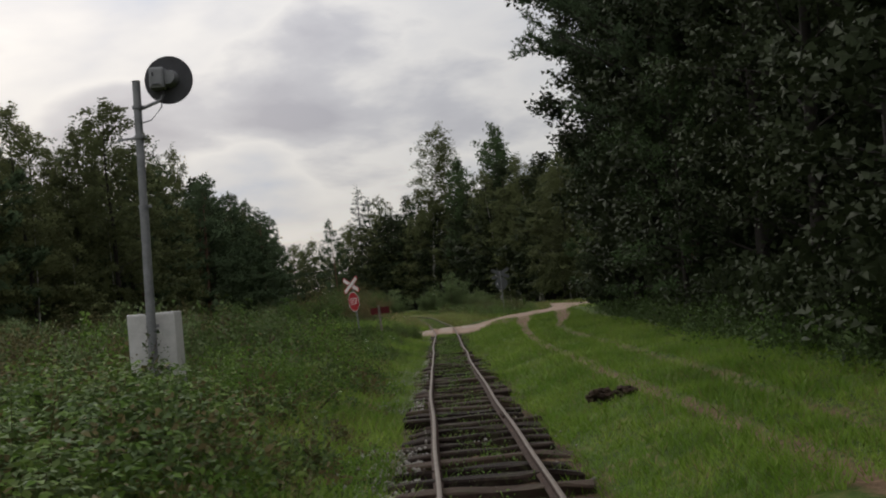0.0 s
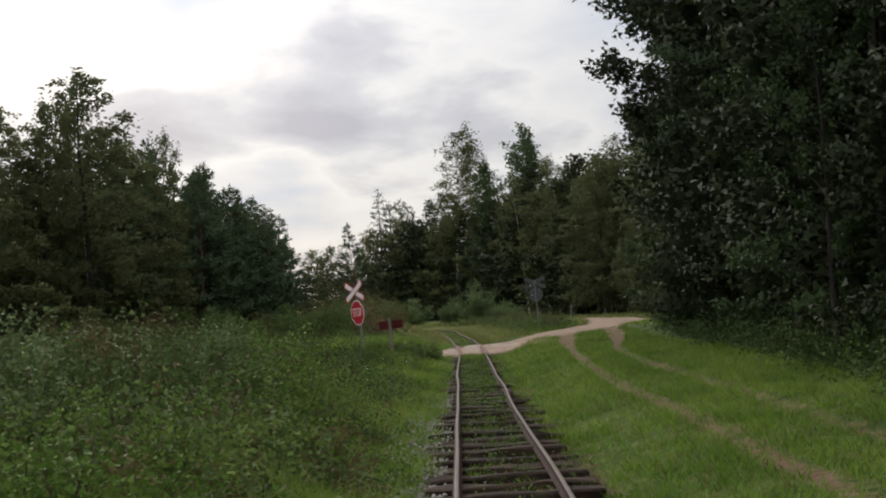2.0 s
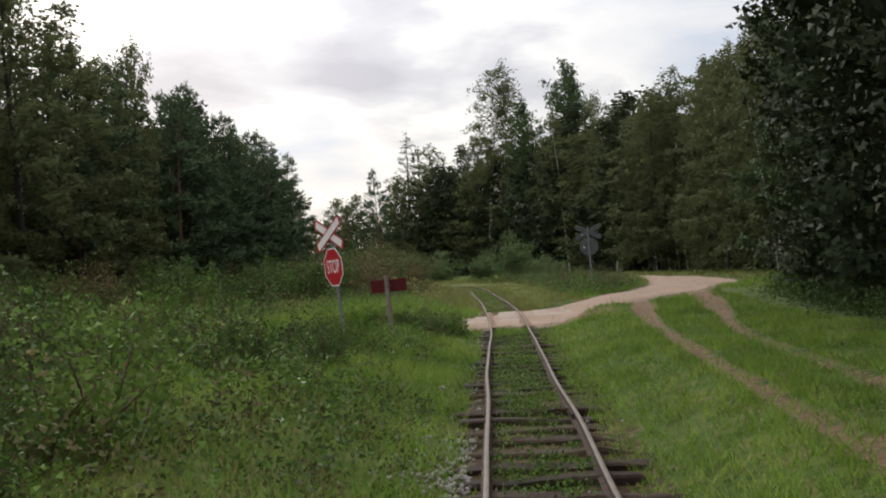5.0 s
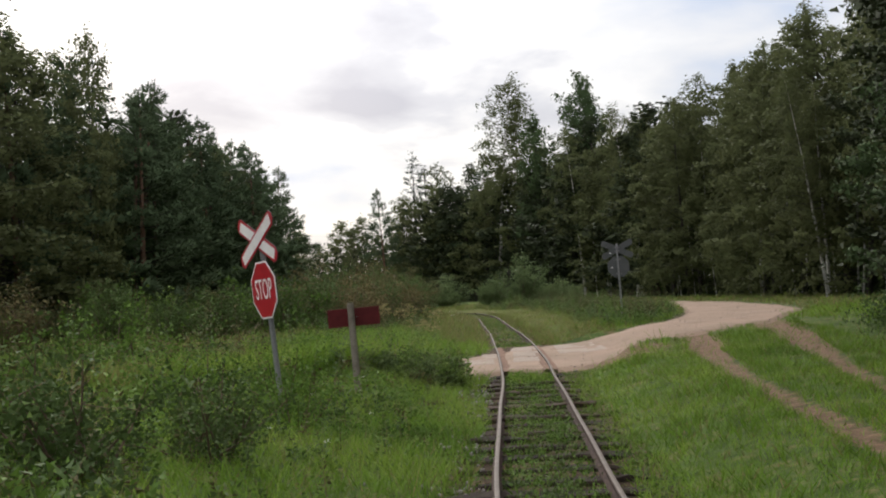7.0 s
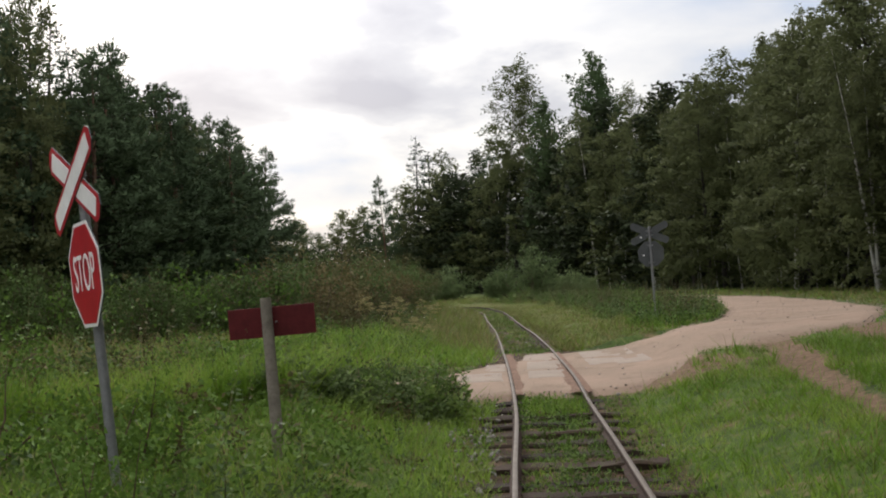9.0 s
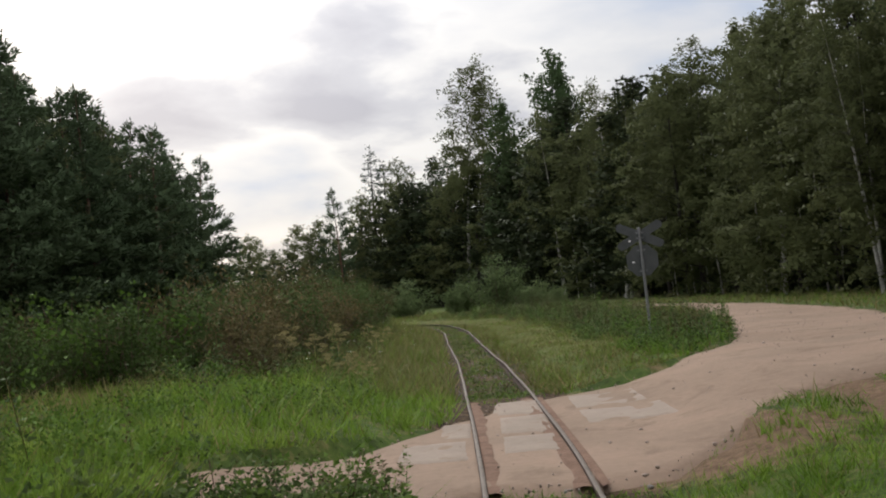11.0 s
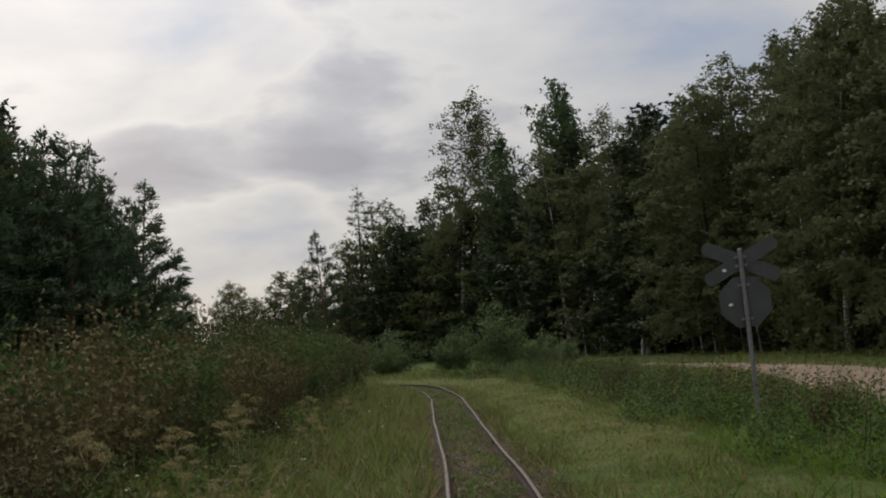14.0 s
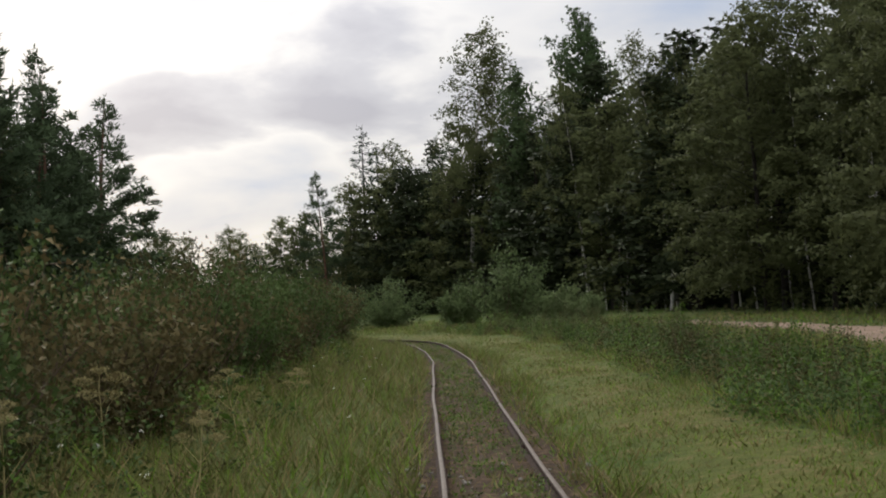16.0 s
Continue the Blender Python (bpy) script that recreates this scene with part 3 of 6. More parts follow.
def rut_distance(x, y, rut):
    line = densify(RUTS[rut], 1.0)[::-1]
    return np.abs(x - np.interp(y, line[:, 1], line[:, 0]))


ROAD_LINE = densify(np.array([[*a, *b] for a, b in ROAD]), 0.5)


def in_road(x, y, grow=0.0):
    """Whether places lie on the road."""
    poly = np.vstack([ROAD_LINE[:, :2], ROAD_LINE[::-1, 2:]])
    x, y = np.asarray(x, float), np.asarray(y, float)
    inside = np.zeros(x.shape, bool)
    for (x1, y1), (x2, y2) in zip(poly, np.roll(poly, -1, axis=0)):
        if y1 == y2:
            continue
        cond = ((y1 > y) != (y2 > y)) & (x < (x2 - x1) * (y - y1) / (y2 - y1) + x1)
        inside ^= cond
    return inside


def road_z(x, y):
    w = smooth(1.0, 3.0, np.abs(x - track_x(y)))
    return ground_z(x, y) * w + (rail_z(y) - 0.036) * (1 - w)


# ---- ground ----
def build_ground():
    gx = np.concatenate([[-900, -500, -250, -130, -80, -55, -40, -30, -24, -19], np.arange(-16, -5.01, 0.6), np.arange(-5, 1.6, 0.2), np.arange(1.6, 4.8, 0.1), np.arange(4.8, 6, 0.2), np.arange(6, 17, 0.6), [19, 24, 30, 40, 55, 80, 130, 250, 500, 900]])
    gy = np.concatenate([[-300, -120, -50, -25, -12, -5], np.arange(-2, 100, 0.4), np.arange(100, 150, 1.5), [155, 165, 180, 200, 240, 300, 420, 650, 1000, 1600]])
    X, Y = np.meshgrid(gx, gy, indexing="xy")
    d = X - track_x(Y)
    Z = ground_z(X, Y)
    r1, r2 = rut_distance(X, Y, 0), rut_distance(X, Y, 1)
    live = smooth(50, 46, Y)
    Z = Z - 0.05 * live * (np.exp(-(r1 / 0.2) ** 2) + np.exp(-(r2 / 0.2) ** 2))
    Z = np.where(in_road(X, Y), np.minimum(Z, road_z(X, Y) - 0.06), Z)
    n, m = len(gy), len(gx)
    i, j = np.meshgrid(np.arange(n - 1), np.arange(m - 1), indexing="ij")
    f = np.stack([i * m + j, i * m + j + 1, (i + 1) * m + j + 1, (i + 1) * m + j], -1).reshape(-1, 4)
    ob = link_mesh("ground", np.stack([X, Y, Z], -1).reshape(-1, 3), f, M["turf"], smooth=True)
    def attr(name, values):
        a = ob.data.attributes.new(name, "FLOAT", "POINT")
        a.data.foreach_set("value", values.ravel().astype(np.float32))
    attr("soil", 0.75 * smooth(1.15, 0.6, np.abs(d)) * (1 - 0.1 * smooth(46, 56, Y)))
    corner = np.exp(-(((X - 1.45) / 0.95) ** 2 + ((Y - 43.9) / 0.85) ** 2) ** 2)
    attr("sandy", 0.34 * corner + live * (1 - corner) * (0.29 * np.maximum(np.exp(-(r1 / 0.13) ** 2), (0.72 + 0.28 * smooth(36, 42, Y)) * np.exp(-(r2 / 0.13) ** 2)) * (0.82 + 0.3 * smooth(24, 44, Y)) + 0.26 * smooth(39.5, 45, Y) * smooth(0.5, 0.2, np.minimum(r1, r2))))
    attr("dry", 0.14 * smooth(50, 58, Y) * smooth(3.2, 2.2, d) + 0.22 * np.exp(-((d - 1.9) / 0.9) ** 2) * smooth(50, 60, Y) + 0.3 * smooth(-1.2, -3, d))
    tagged(ob, "grassy ground with bare soil along the track", "ground", kind="structure")


build_ground()


def build_road():
    rng = np.random.default_rng(5)
    cols = np.linspace(0, 1, 22)
    L = ROAD_LINE
    wob = lambda k: 0.12 * (np.sin(np.arange(len(L)) * 0.9 + k) + np.sin(np.arange(len(L)) * 2.1 + 2 * k)) * 0.5
    a, b = L[:, :2], L[:, 2:]
    w = unit(b - a)
    a, b = a + w * wob(1)[:, None], b + w * wob(2)[:, None]
    P = a[:, None] * (1 - cols[None, :, None]) + b[:, None] * cols[None, :, None]
    X, Y = P[..., 0], P[..., 1]
    d = np.abs(X - track_x(Y))
    edge = np.minimum(cols, 1 - cols)[None, :]
    Z = road_z(X, Y) + 0.045 * smooth(0, 0.09, edge) - 0.03 - 0.15 * smooth(0.04, 0.0, edge) + 0.008 * lumps(X * 2, Y * 2)
    Z = Z - 0.03 * (np.exp(-((d - 0.34) / 0.05) ** 2))          # wheel-flange grooves inside both rails
    n, m = X.shape
    i, j = np.meshgrid(np.arange(n - 1), np.arange(m - 1), indexing="ij")
    f = np.stack([i * m + j, i * m + j + 1, (i + 1) * m + j + 1, (i + 1) * m + j], -1).reshape(-1, 4)
    ob = link_mesh("road", np.stack([X, Y, Z], -1).reshape(-1, 3), f, M["sand"], smooth=True)
    tagged(ob, "pale sandy gravel road bending across the railway track", "road", kind="structure")


build_road()


# ---- railway track ----
def build_track():
    track = thing("railway_track", "narrow-gauge railway track with rusty rails on old wooden sleepers", "railway track", kind="structure")
    ys = np.concatenate([np.arange(-25, 84, 0.5), np.arange(84, 106, 0.25)])
    c = np.stack([track_x(ys), ys], -1)
    for _ in range(3):
        c[1:-1] = (c[:-2] + 2 * c[1:-1] + c[2:]) / 4
    t = unit(np.gradient(c, axis=0))
    nrm = np.stack([t[:, 1], -t[:, 0]], -1)
    prof = [(-0.040, -0.09), (0.040, -0.09), (0.040, -0.080), (0.008, -0.068), (0.008, -0.030), (0.022, -0.024), (0.022, -0.006), (0.017, 0.0),
            (-0.017, 0.0), (-0.022, -0.006), (-0.022, -0.024), (-0.008, -0.030), (-0.008, -0.068), (-0.040, -0.080)]
    P = np.array(prof)
    for side, name in ((-1, "rail"), (1, "rail")):
        wav = 0.010 * np.sin(ys * 0.9 + side) * np.sin(ys * 0.23 + 1.3) + 0.008 * np.sin(ys * 0.37 + 2 * side)
        base = c + nrm * (side * 0.40 + wav[:, None])
        z = rail_z(ys) + 0.010 * np.sin(ys * 0.55 + side * 0.7) * np.sin(ys * 0.21)
        V = np.concatenate([base[:, None] + nrm[:, None] * P[None, :, :1], (z[:, None] + P[None, :, 1])[..., None]], -1)
        n, m = V.shape[:2]
        i, j = np.meshgrid(np.arange(n - 1), np.arange(m), indexing="ij")
        f = np.stack([i * m + j, i * m + (j + 1) % m, (i + 1) * m + (j + 1) % m, (i + 1) * m + j], -1).reshape(-1, 4)
        idx = np.tile(np.isin(np.arange(m), (7,)).astype(int), n - 1)
        rail = link_mesh(name, V.reshape(-1, 3), f, [M["rail_rust"], M["rail_head"]], track, index=idx)
        tagged(rail, "rusty steel rail with a worn bright head")
    # joints: fishplates with bolts
    for y, side in ((13.5, 1), (21.3, -1), (29.2, 1), (37.2, -1), (61, 1), (69, -1)):
        bm = bmesh.new()
        x = float(track_x(y))
        for s in (-1, 1):
            box(bm, s * 0.016, 0, -0.049, 0.014, 0.42, 0.045, bevel=0.003)
            for k in (-0.15, -0.05, 0.05, 0.15):
                rod(bm, (s * 0.022, k, -0.049), (s * 0.036, k, -0.049), 0.011, sides=6)
        fp = part("fishplate", bm, M["rail_rust"], track)
        fp.location = (x + side * 0.40, y, float(rail_z(y)))
    # sleepers
    rng = np.random.default_rng(11)
    meshes = []
    for k in range(5):
        bm = bmesh.new()
        box(bm, 0, 0, 0, 1.40 + 0.06 * k - 0.12 * (k == 3), 0.19, 0.14)
        bmesh.ops.subdivide_edges(bm, edges=[e for e in bm.edges if abs((e.verts[0].co - e.verts[1].co).x) > 1], cuts=5)
        for v in bm.verts:
            worn = 0.026 if abs(v.co.x) > 0.55 else 0.012
            v.co += Vector((rng.normal() * 0.012, rng.normal() * worn, rng.normal() * worn * 0.7 - (0.02 if abs(v.co.x) > 0.7 and v.co.z > 0 else 0)))
        bmesh.ops.bevel(bm, geom=[e for e in bm.edges if e.calc_face_angle(0) > 1.0], offset=0.018, segments=1, affect="EDGES")
        me = bpy.data.meshes.new("sleeper")
        bm.to_mesh(me)
        bm.free()
        me.materials.append(M["sleeper_wood"])
        meshes.append(me)
    y = 2.0
    k = 0
    while y < 103:
        if not (43.0 < y < 49.4):
            x, x2 = float(track_x(y)), float(track_x(y + 0.5))
            ob = new("sleeper", meshes[k % 5])
            ob.parent = track
            ob.matrix_basis = pose(x + rng.normal() * 0.03, y, float(rail_z(y)) - 0.157 + rng.normal() * 0.01 - 0.035 * float(smooth(49, 52, y)), 0, rng.normal() * 0.8, math.degrees(-math.atan2(x2 - x, 0.5)) + rng.normal() * 1.3 + 180 * (k % 2))
        y += 0.60 + rng.normal() * 0.035
        k += 1

    # worn concrete slabs set into the sand at the crossing
    for k, (x0, x1, y0, y1) in enumerate(((-0.31, 0.31, 44.9, 46.1), (-0.31, 0.31, 46.14, 47.6), (-0.31, 0.31, 47.64, 49.1), (-1.25, -0.50, 44.7, 46.0), (-0.88, -0.50, 46.04, 47.3), (0.50, 1.62, 46.4, 47.7), (0.50, 1.50, 47.74, 49.3))):
        nx, ny = 9, 12
        X, Y = np.meshgrid(np.linspace(x0, x1, nx), np.linspace(y0, y1, ny), indexing="xy")
        border = (X == x0) | (X == x1) | (Y == y0) | (Y == y1)
        X = X + np.where(border, rng.normal(size=X.shape) * 0.02, 0)
        Y = Y + np.where(border, rng.normal(size=X.shape) * 0.025, 0)
        Z = road_z(X, Y) + 0.019 + 0.010 * lumps(X * 3 + k, Y * 2.5) - np.where(border, 0.05, 0)
        i, j = np.meshgrid(np.arange(ny - 1), np.arange(nx - 1), indexing="ij")
        f = np.stack([i * nx + j, i * nx + j + 1, (i + 1) * nx + j + 1, (i + 1) * nx + j], -1).reshape(-1, 4)
        tagged(link_mesh("slab", np.stack([X, Y, Z], -1).reshape(-1, 3), f, M["concrete"], track, smooth=True), "pale worn concrete slab half covered with sand")

    # rusty soil packed in the wheel grooves beside the rails
    ys = np.arange(43.2, 49.5, 0.18)
    for side, inner, outer in ((-1, 0.26, 0.375), (1, 0.24, 0.375), (1, 0.425, 0.50)):
        cols = np.array([inner, (inner + outer) / 2, outer])
        X = track_x(ys)[:, None] + side * (cols[None] + rng.normal(size=(len(ys), 3)) * 0.012 * np.array([1, 0, 0]))
        Y = np.repeat(ys[:, None], 3, 1)
        Z = road_z(X, Y) + np.array([0.008, 0.02, 0.014])[None]
        i, j = np.meshgrid(np.arange(len(ys) - 1), np.arange(2), indexing="ij")
        f = np.stack([i * 3 + j, i * 3 + j + 1, (i + 1) * 3 + j + 1, (i + 1) * 3 + j], -1).reshape(-1, 4)
        tagged(link_mesh("groove_soil", np.stack([X, Y, Z], -1).reshape(-1, 3), f, M["rust_soil"], track, smooth=True), "rust-stained soil beside the rail")


build_track()

# ---- trees ----
def placer(sources, rng, tilt=1.5):
    """put(source, x, y, height, wide): the first use moves the source itself, later ones copy it. The height is that of the topmost leaf."""
    tops = {ob: max(v.co.z for c in ob.children for v in c.data.vertices) for ob in sources}
    used = set()
    def put(src, x, y, h, wide=1.0, turn=None):
        s = h * (1.06 if h > 3 else 1.0) / tops[src]
        turn = rng.uniform(0, 360) if turn is None else turn
        m = pose(x, y, float(ground_z(x, y)) - 0.05, rng.normal() * tilt, rng.normal() * tilt, turn) @ Matrix.Diagonal((s * wide, s * wide, s, 1))
        if src not in used:
            used.add(src)
            src.matrix_basis = m
            return
        keep = src.matrix_basis.copy()
        src.matrix_basis = Matrix()
        copy_thing(src, m)
        src.matrix_basis = keep
    return put


def forest():
    rng = np.random.default_rng(21)
    B = [tree("birch", 12, 1, 5600, 0.165, 0.14, 0.16, "tall birch with drooping dull-green crown"), tree("birch", 13, 2, 8000, 0.12, 0.38, 0.16, "slender birch with bare white lower trunk", girth=1.15),
         tree("birch", 11, 3, 5600, 0.165, 0.05, 0.18, "bushy birch with yellowing leaves at the forest edge"), tree("birch", 14, 14, 6500, 0.13, 0.42, 0.12, "tall open birch with yellowing top above the wood"),
         tree("birch", 12, 15, 3600, 0.12, 0.5, 0.13, "thin birch with pale bare stem inside the forest edge", girth=0.6)]
    A = [tree("alder", 11, 4, 5200, 0.175, 0.04, 0.19, "dense alder leafy to the ground, leaves coloured dark for shade"), tree("alder", 10, 5, 5200, 0.175, 0.02, 0.21, "broad alder at the forest edge, leaves coloured dark for shade"),
         tree("aspen", 13, 6, 7000, 0.15, 0.3, 0.15, "tall fresh-green aspen above the other trees")]
    P = [tree("pine", 11, 7, 10500, 0.185, 0.08, 0.20, "dark pine with reddish trunk and ragged crown"), tree("pine", 12, 8, 10000, 0.185, 0.16, 0.16, "tall dark pine with open branches"),
         tree("pine", 9, 9, 10500, 0.165, 0.03, 0.22, "young bushy pine at the forest edge")]
    S = [tree("spruce", 13, 10, 8000, 0.2, 0.05, 0.13, "narrow dark spruce with pointed top"), tree("spruce", 11, 12, 8000, 0.2, 0.03, 0.16, "dark spruce branched to the ground")]
    # The near wood takes alder only, for the shade in its leaf colour.
    D = [tree("alder", 10, 31, 21000, 0.08, 0.02, 0.22, "dense alder leafy to the ground, leaves coloured dark for shade", skirt=0.45), tree("alder", 11, 32, 21000, 0.078, 0.04, 0.20, "dense alder leafy to the ground, leaves coloured dark for shade", skirt=0.45), tree("alder", 12, 33, 21000, 0.08, 0.03, 0.19, "tall alder overhanging the field edge, leaves coloured dark for shade", skirt=0.45)]
    V = [tree("pine", 13, 41, 34000, 0.115, 0.36, 0.24, "old pine stretching long branches over the field edge", lean=(math.pi, 0.62))]
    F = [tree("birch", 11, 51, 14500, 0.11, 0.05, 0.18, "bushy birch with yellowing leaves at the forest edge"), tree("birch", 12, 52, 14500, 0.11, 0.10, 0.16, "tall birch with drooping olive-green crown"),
         tree("alder", 11, 53, 12500, 0.12, 0.03, 0.20, "dense alder leafy to the ground, leaves coloured dark for shade")]
    Y = [tree("aspen", 6, 61, 9000, 0.06, 0.12, 0.26, "young aspen with fresh green leaves at the wood edge")]
    put = placer(B + A + P + S + D + V + F + Y, rng)
    def row(line, spacing, kinds, hmin, hmax, jitter=0.8, wide=(1.1, 1.4)):
        for p in densify(line, spacing):
            x, y = p + rng.normal(size=2) * jitter
            if in_road(np.array([x]), np.array([y]))[0]:
                continue
            put(kinds[rng.integers(len(kinds))], x, y, rng.uniform(hmin, hmax), rng.uniform(*wide))
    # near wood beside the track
    # Trees before y = 5 are out of view, added to shade the start.
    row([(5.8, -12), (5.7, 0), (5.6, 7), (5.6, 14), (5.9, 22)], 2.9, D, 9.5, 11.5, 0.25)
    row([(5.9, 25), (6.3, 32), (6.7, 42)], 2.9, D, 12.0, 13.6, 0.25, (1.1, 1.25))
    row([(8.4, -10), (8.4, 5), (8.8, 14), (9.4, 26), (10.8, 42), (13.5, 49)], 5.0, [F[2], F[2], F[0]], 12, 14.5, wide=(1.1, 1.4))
    row([(13, 12), (15.5, 44)], 7.0, [F[2], S[1]], 13, 15, wide=(1.3, 1.6))
    row([(7.8, 27), (8.4, 34), (9.0, 41)], 3.4, [F[2]], 12, 13.5, 0.3, (1.1, 1.3))
    put(V[0], 6.3, 29.2, 12.6, 1.0, 0)
    put(Y[0], 5.0, 24.2, 5.4); put(Y[0], 5.7, 40.3, 5.6)
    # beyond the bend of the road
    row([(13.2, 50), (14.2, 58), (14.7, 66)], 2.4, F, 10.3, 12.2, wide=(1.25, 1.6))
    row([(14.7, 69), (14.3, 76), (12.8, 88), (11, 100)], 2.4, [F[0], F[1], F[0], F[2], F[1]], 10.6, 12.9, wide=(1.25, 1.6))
    row([(10, 106), (8, 114), (5, 124), (1.5, 132), (-4, 142), (-9, 149)], 2.7, [B[0], A[0], B[2], A[0], A[1]], 10, 14, wide=(1.5, 2.0))
    row([(17, 52), (18, 66), (17, 82), (14, 102), (10, 120), (4, 136), (-4, 150)], 4.2, [B[0], A[0], S[0], P[1], A[1]], 10.8, 13.6, wide=(1.4, 1.8))
    for x, y, h, k in ((12.7, 73.6, 8.8, 1), (13.05, 74.6, 8.5, 1), (8.5, 106.5, 12.5, 1), (8.9, 107.0, 13, 1), (12.2, 84, 12, 1), (13.2, 67.5, 12, 1), (5.6, 117, 13, 1), (13.9, 59, 12, 1)):
        put(B[k], x, y, h, 1.0)
    for k in range(34):
        y = 52 + 66 * (k + rng.random()) / 34
        x = float(np.interp(y, (50, 60, 76, 90, 106, 122), (12.9, 13.7, 13.7, 12.2, 9.8, 4.8))) + rng.uniform(-0.2, 1.4)
        put(B[4], x, y, rng.uniform(9.5, 11.5), 1.0)
    for k in range(9):
        put(B[4], float(np.interp(k, (0, 4, 8), (-16.5, -13.4, -11.6))) + rng.uniform(-0.6, 0.4), 48 + 3.6 * k, rng.uniform(6.5, 7.5), 1.0)
    put(B[3], -1.2, 136, 20, 1.15); put(B[3], 0.4, 137, 18.4, 1.0); put(A[2], 5.7, 124, 18.2, 1.0); put(A[2], 7.9, 122, 16.4, 1.0); put(A[2], 3.6, 127, 15.6, 1.1)
    put(S[0], -9.9, 151, 15.9, 1.25); put(P[0], -13.1, 149, 11.8, 1.0); put(S[1], -8.4, 152, 14.2, 1.2); put(B[0], -11.6, 152, 11.5, 1.4); put(B[2], -6.2, 150, 14); put(A[0], -3, 146, 13.5)
    # left wood
    row([(-21, 24), (-20, 34), (-18, 46), (-15.8, 54), (-14.4, 60)], 2.3, [F[0], F[1], F[2], F[0], P[2]], 8.6, 10.6, wide=(1.3, 1.7))
    row([(-13.6, 62), (-12.8, 68), (-12.2, 74), (-12.4, 80), (-13, 86), (-14.5, 92)], 1.5, [P[0], P[2], P[2], P[1]], 6.0, 8.2, 0.6, (1.15, 1.4))
    row([(-25, 26), (-24, 40), (-21, 54), (-18.5, 64), (-17.5, 76), (-18, 90)], 3.4, [P[0], S[0], A[0], B[0], P[1]], 9.5, 11.5, wide=(1.1, 1.4))
    for x, y, h, k in ((-13.3, 66.0, 9.2, 0), (-13.0, 68.2, 8.6, 2), (-12.4, 70.5, 8.3, 0), (-12.6, 72.8, 8.4, 2), (-14.6, 58.5, 9.6, 2), (-16.2, 52.5, 10.2, 0), (-18.2, 44.5, 10.4, 0)):
        put(P[k] if y > 56 else F[k], x, y, h * 0.95, 1.3)
    put(P[0], -12.7, 75.5, 7.6, 1.3); put(P[2], -12.4, 78.5, 7.0, 1.3); put(P[0], -12.5, 82, 6.7, 1.3)
    put(B[0], -13.4, 61.5, 9.9, 0.65); put(B[0], -17, 58.6, 11.2, 0.8); put(P[1], -13.8, 85, 9.0, 0.9); put(P[2], -14.8, 63.5, 9.3, 1.3); put(F[1], -15.8, 66.5, 10.0, 1.2); put(P[0], -14.2, 70.0, 8.8, 1.2)
    # far belt across the gap
    row([(-64, 205), (-45, 200), (-28, 190), (-16, 178), (-6, 170)], 3.2, [B[0], B[2], B[0], B[2]], 8, 12, 1.5, (1.3, 1.7))
    row([(-70, 232), (-40, 226), (-10, 215), (20, 210)], 7.5, [A[0], P[1], B[0]], 11, 14, 2, wide=(1.2, 1.6))


forest()


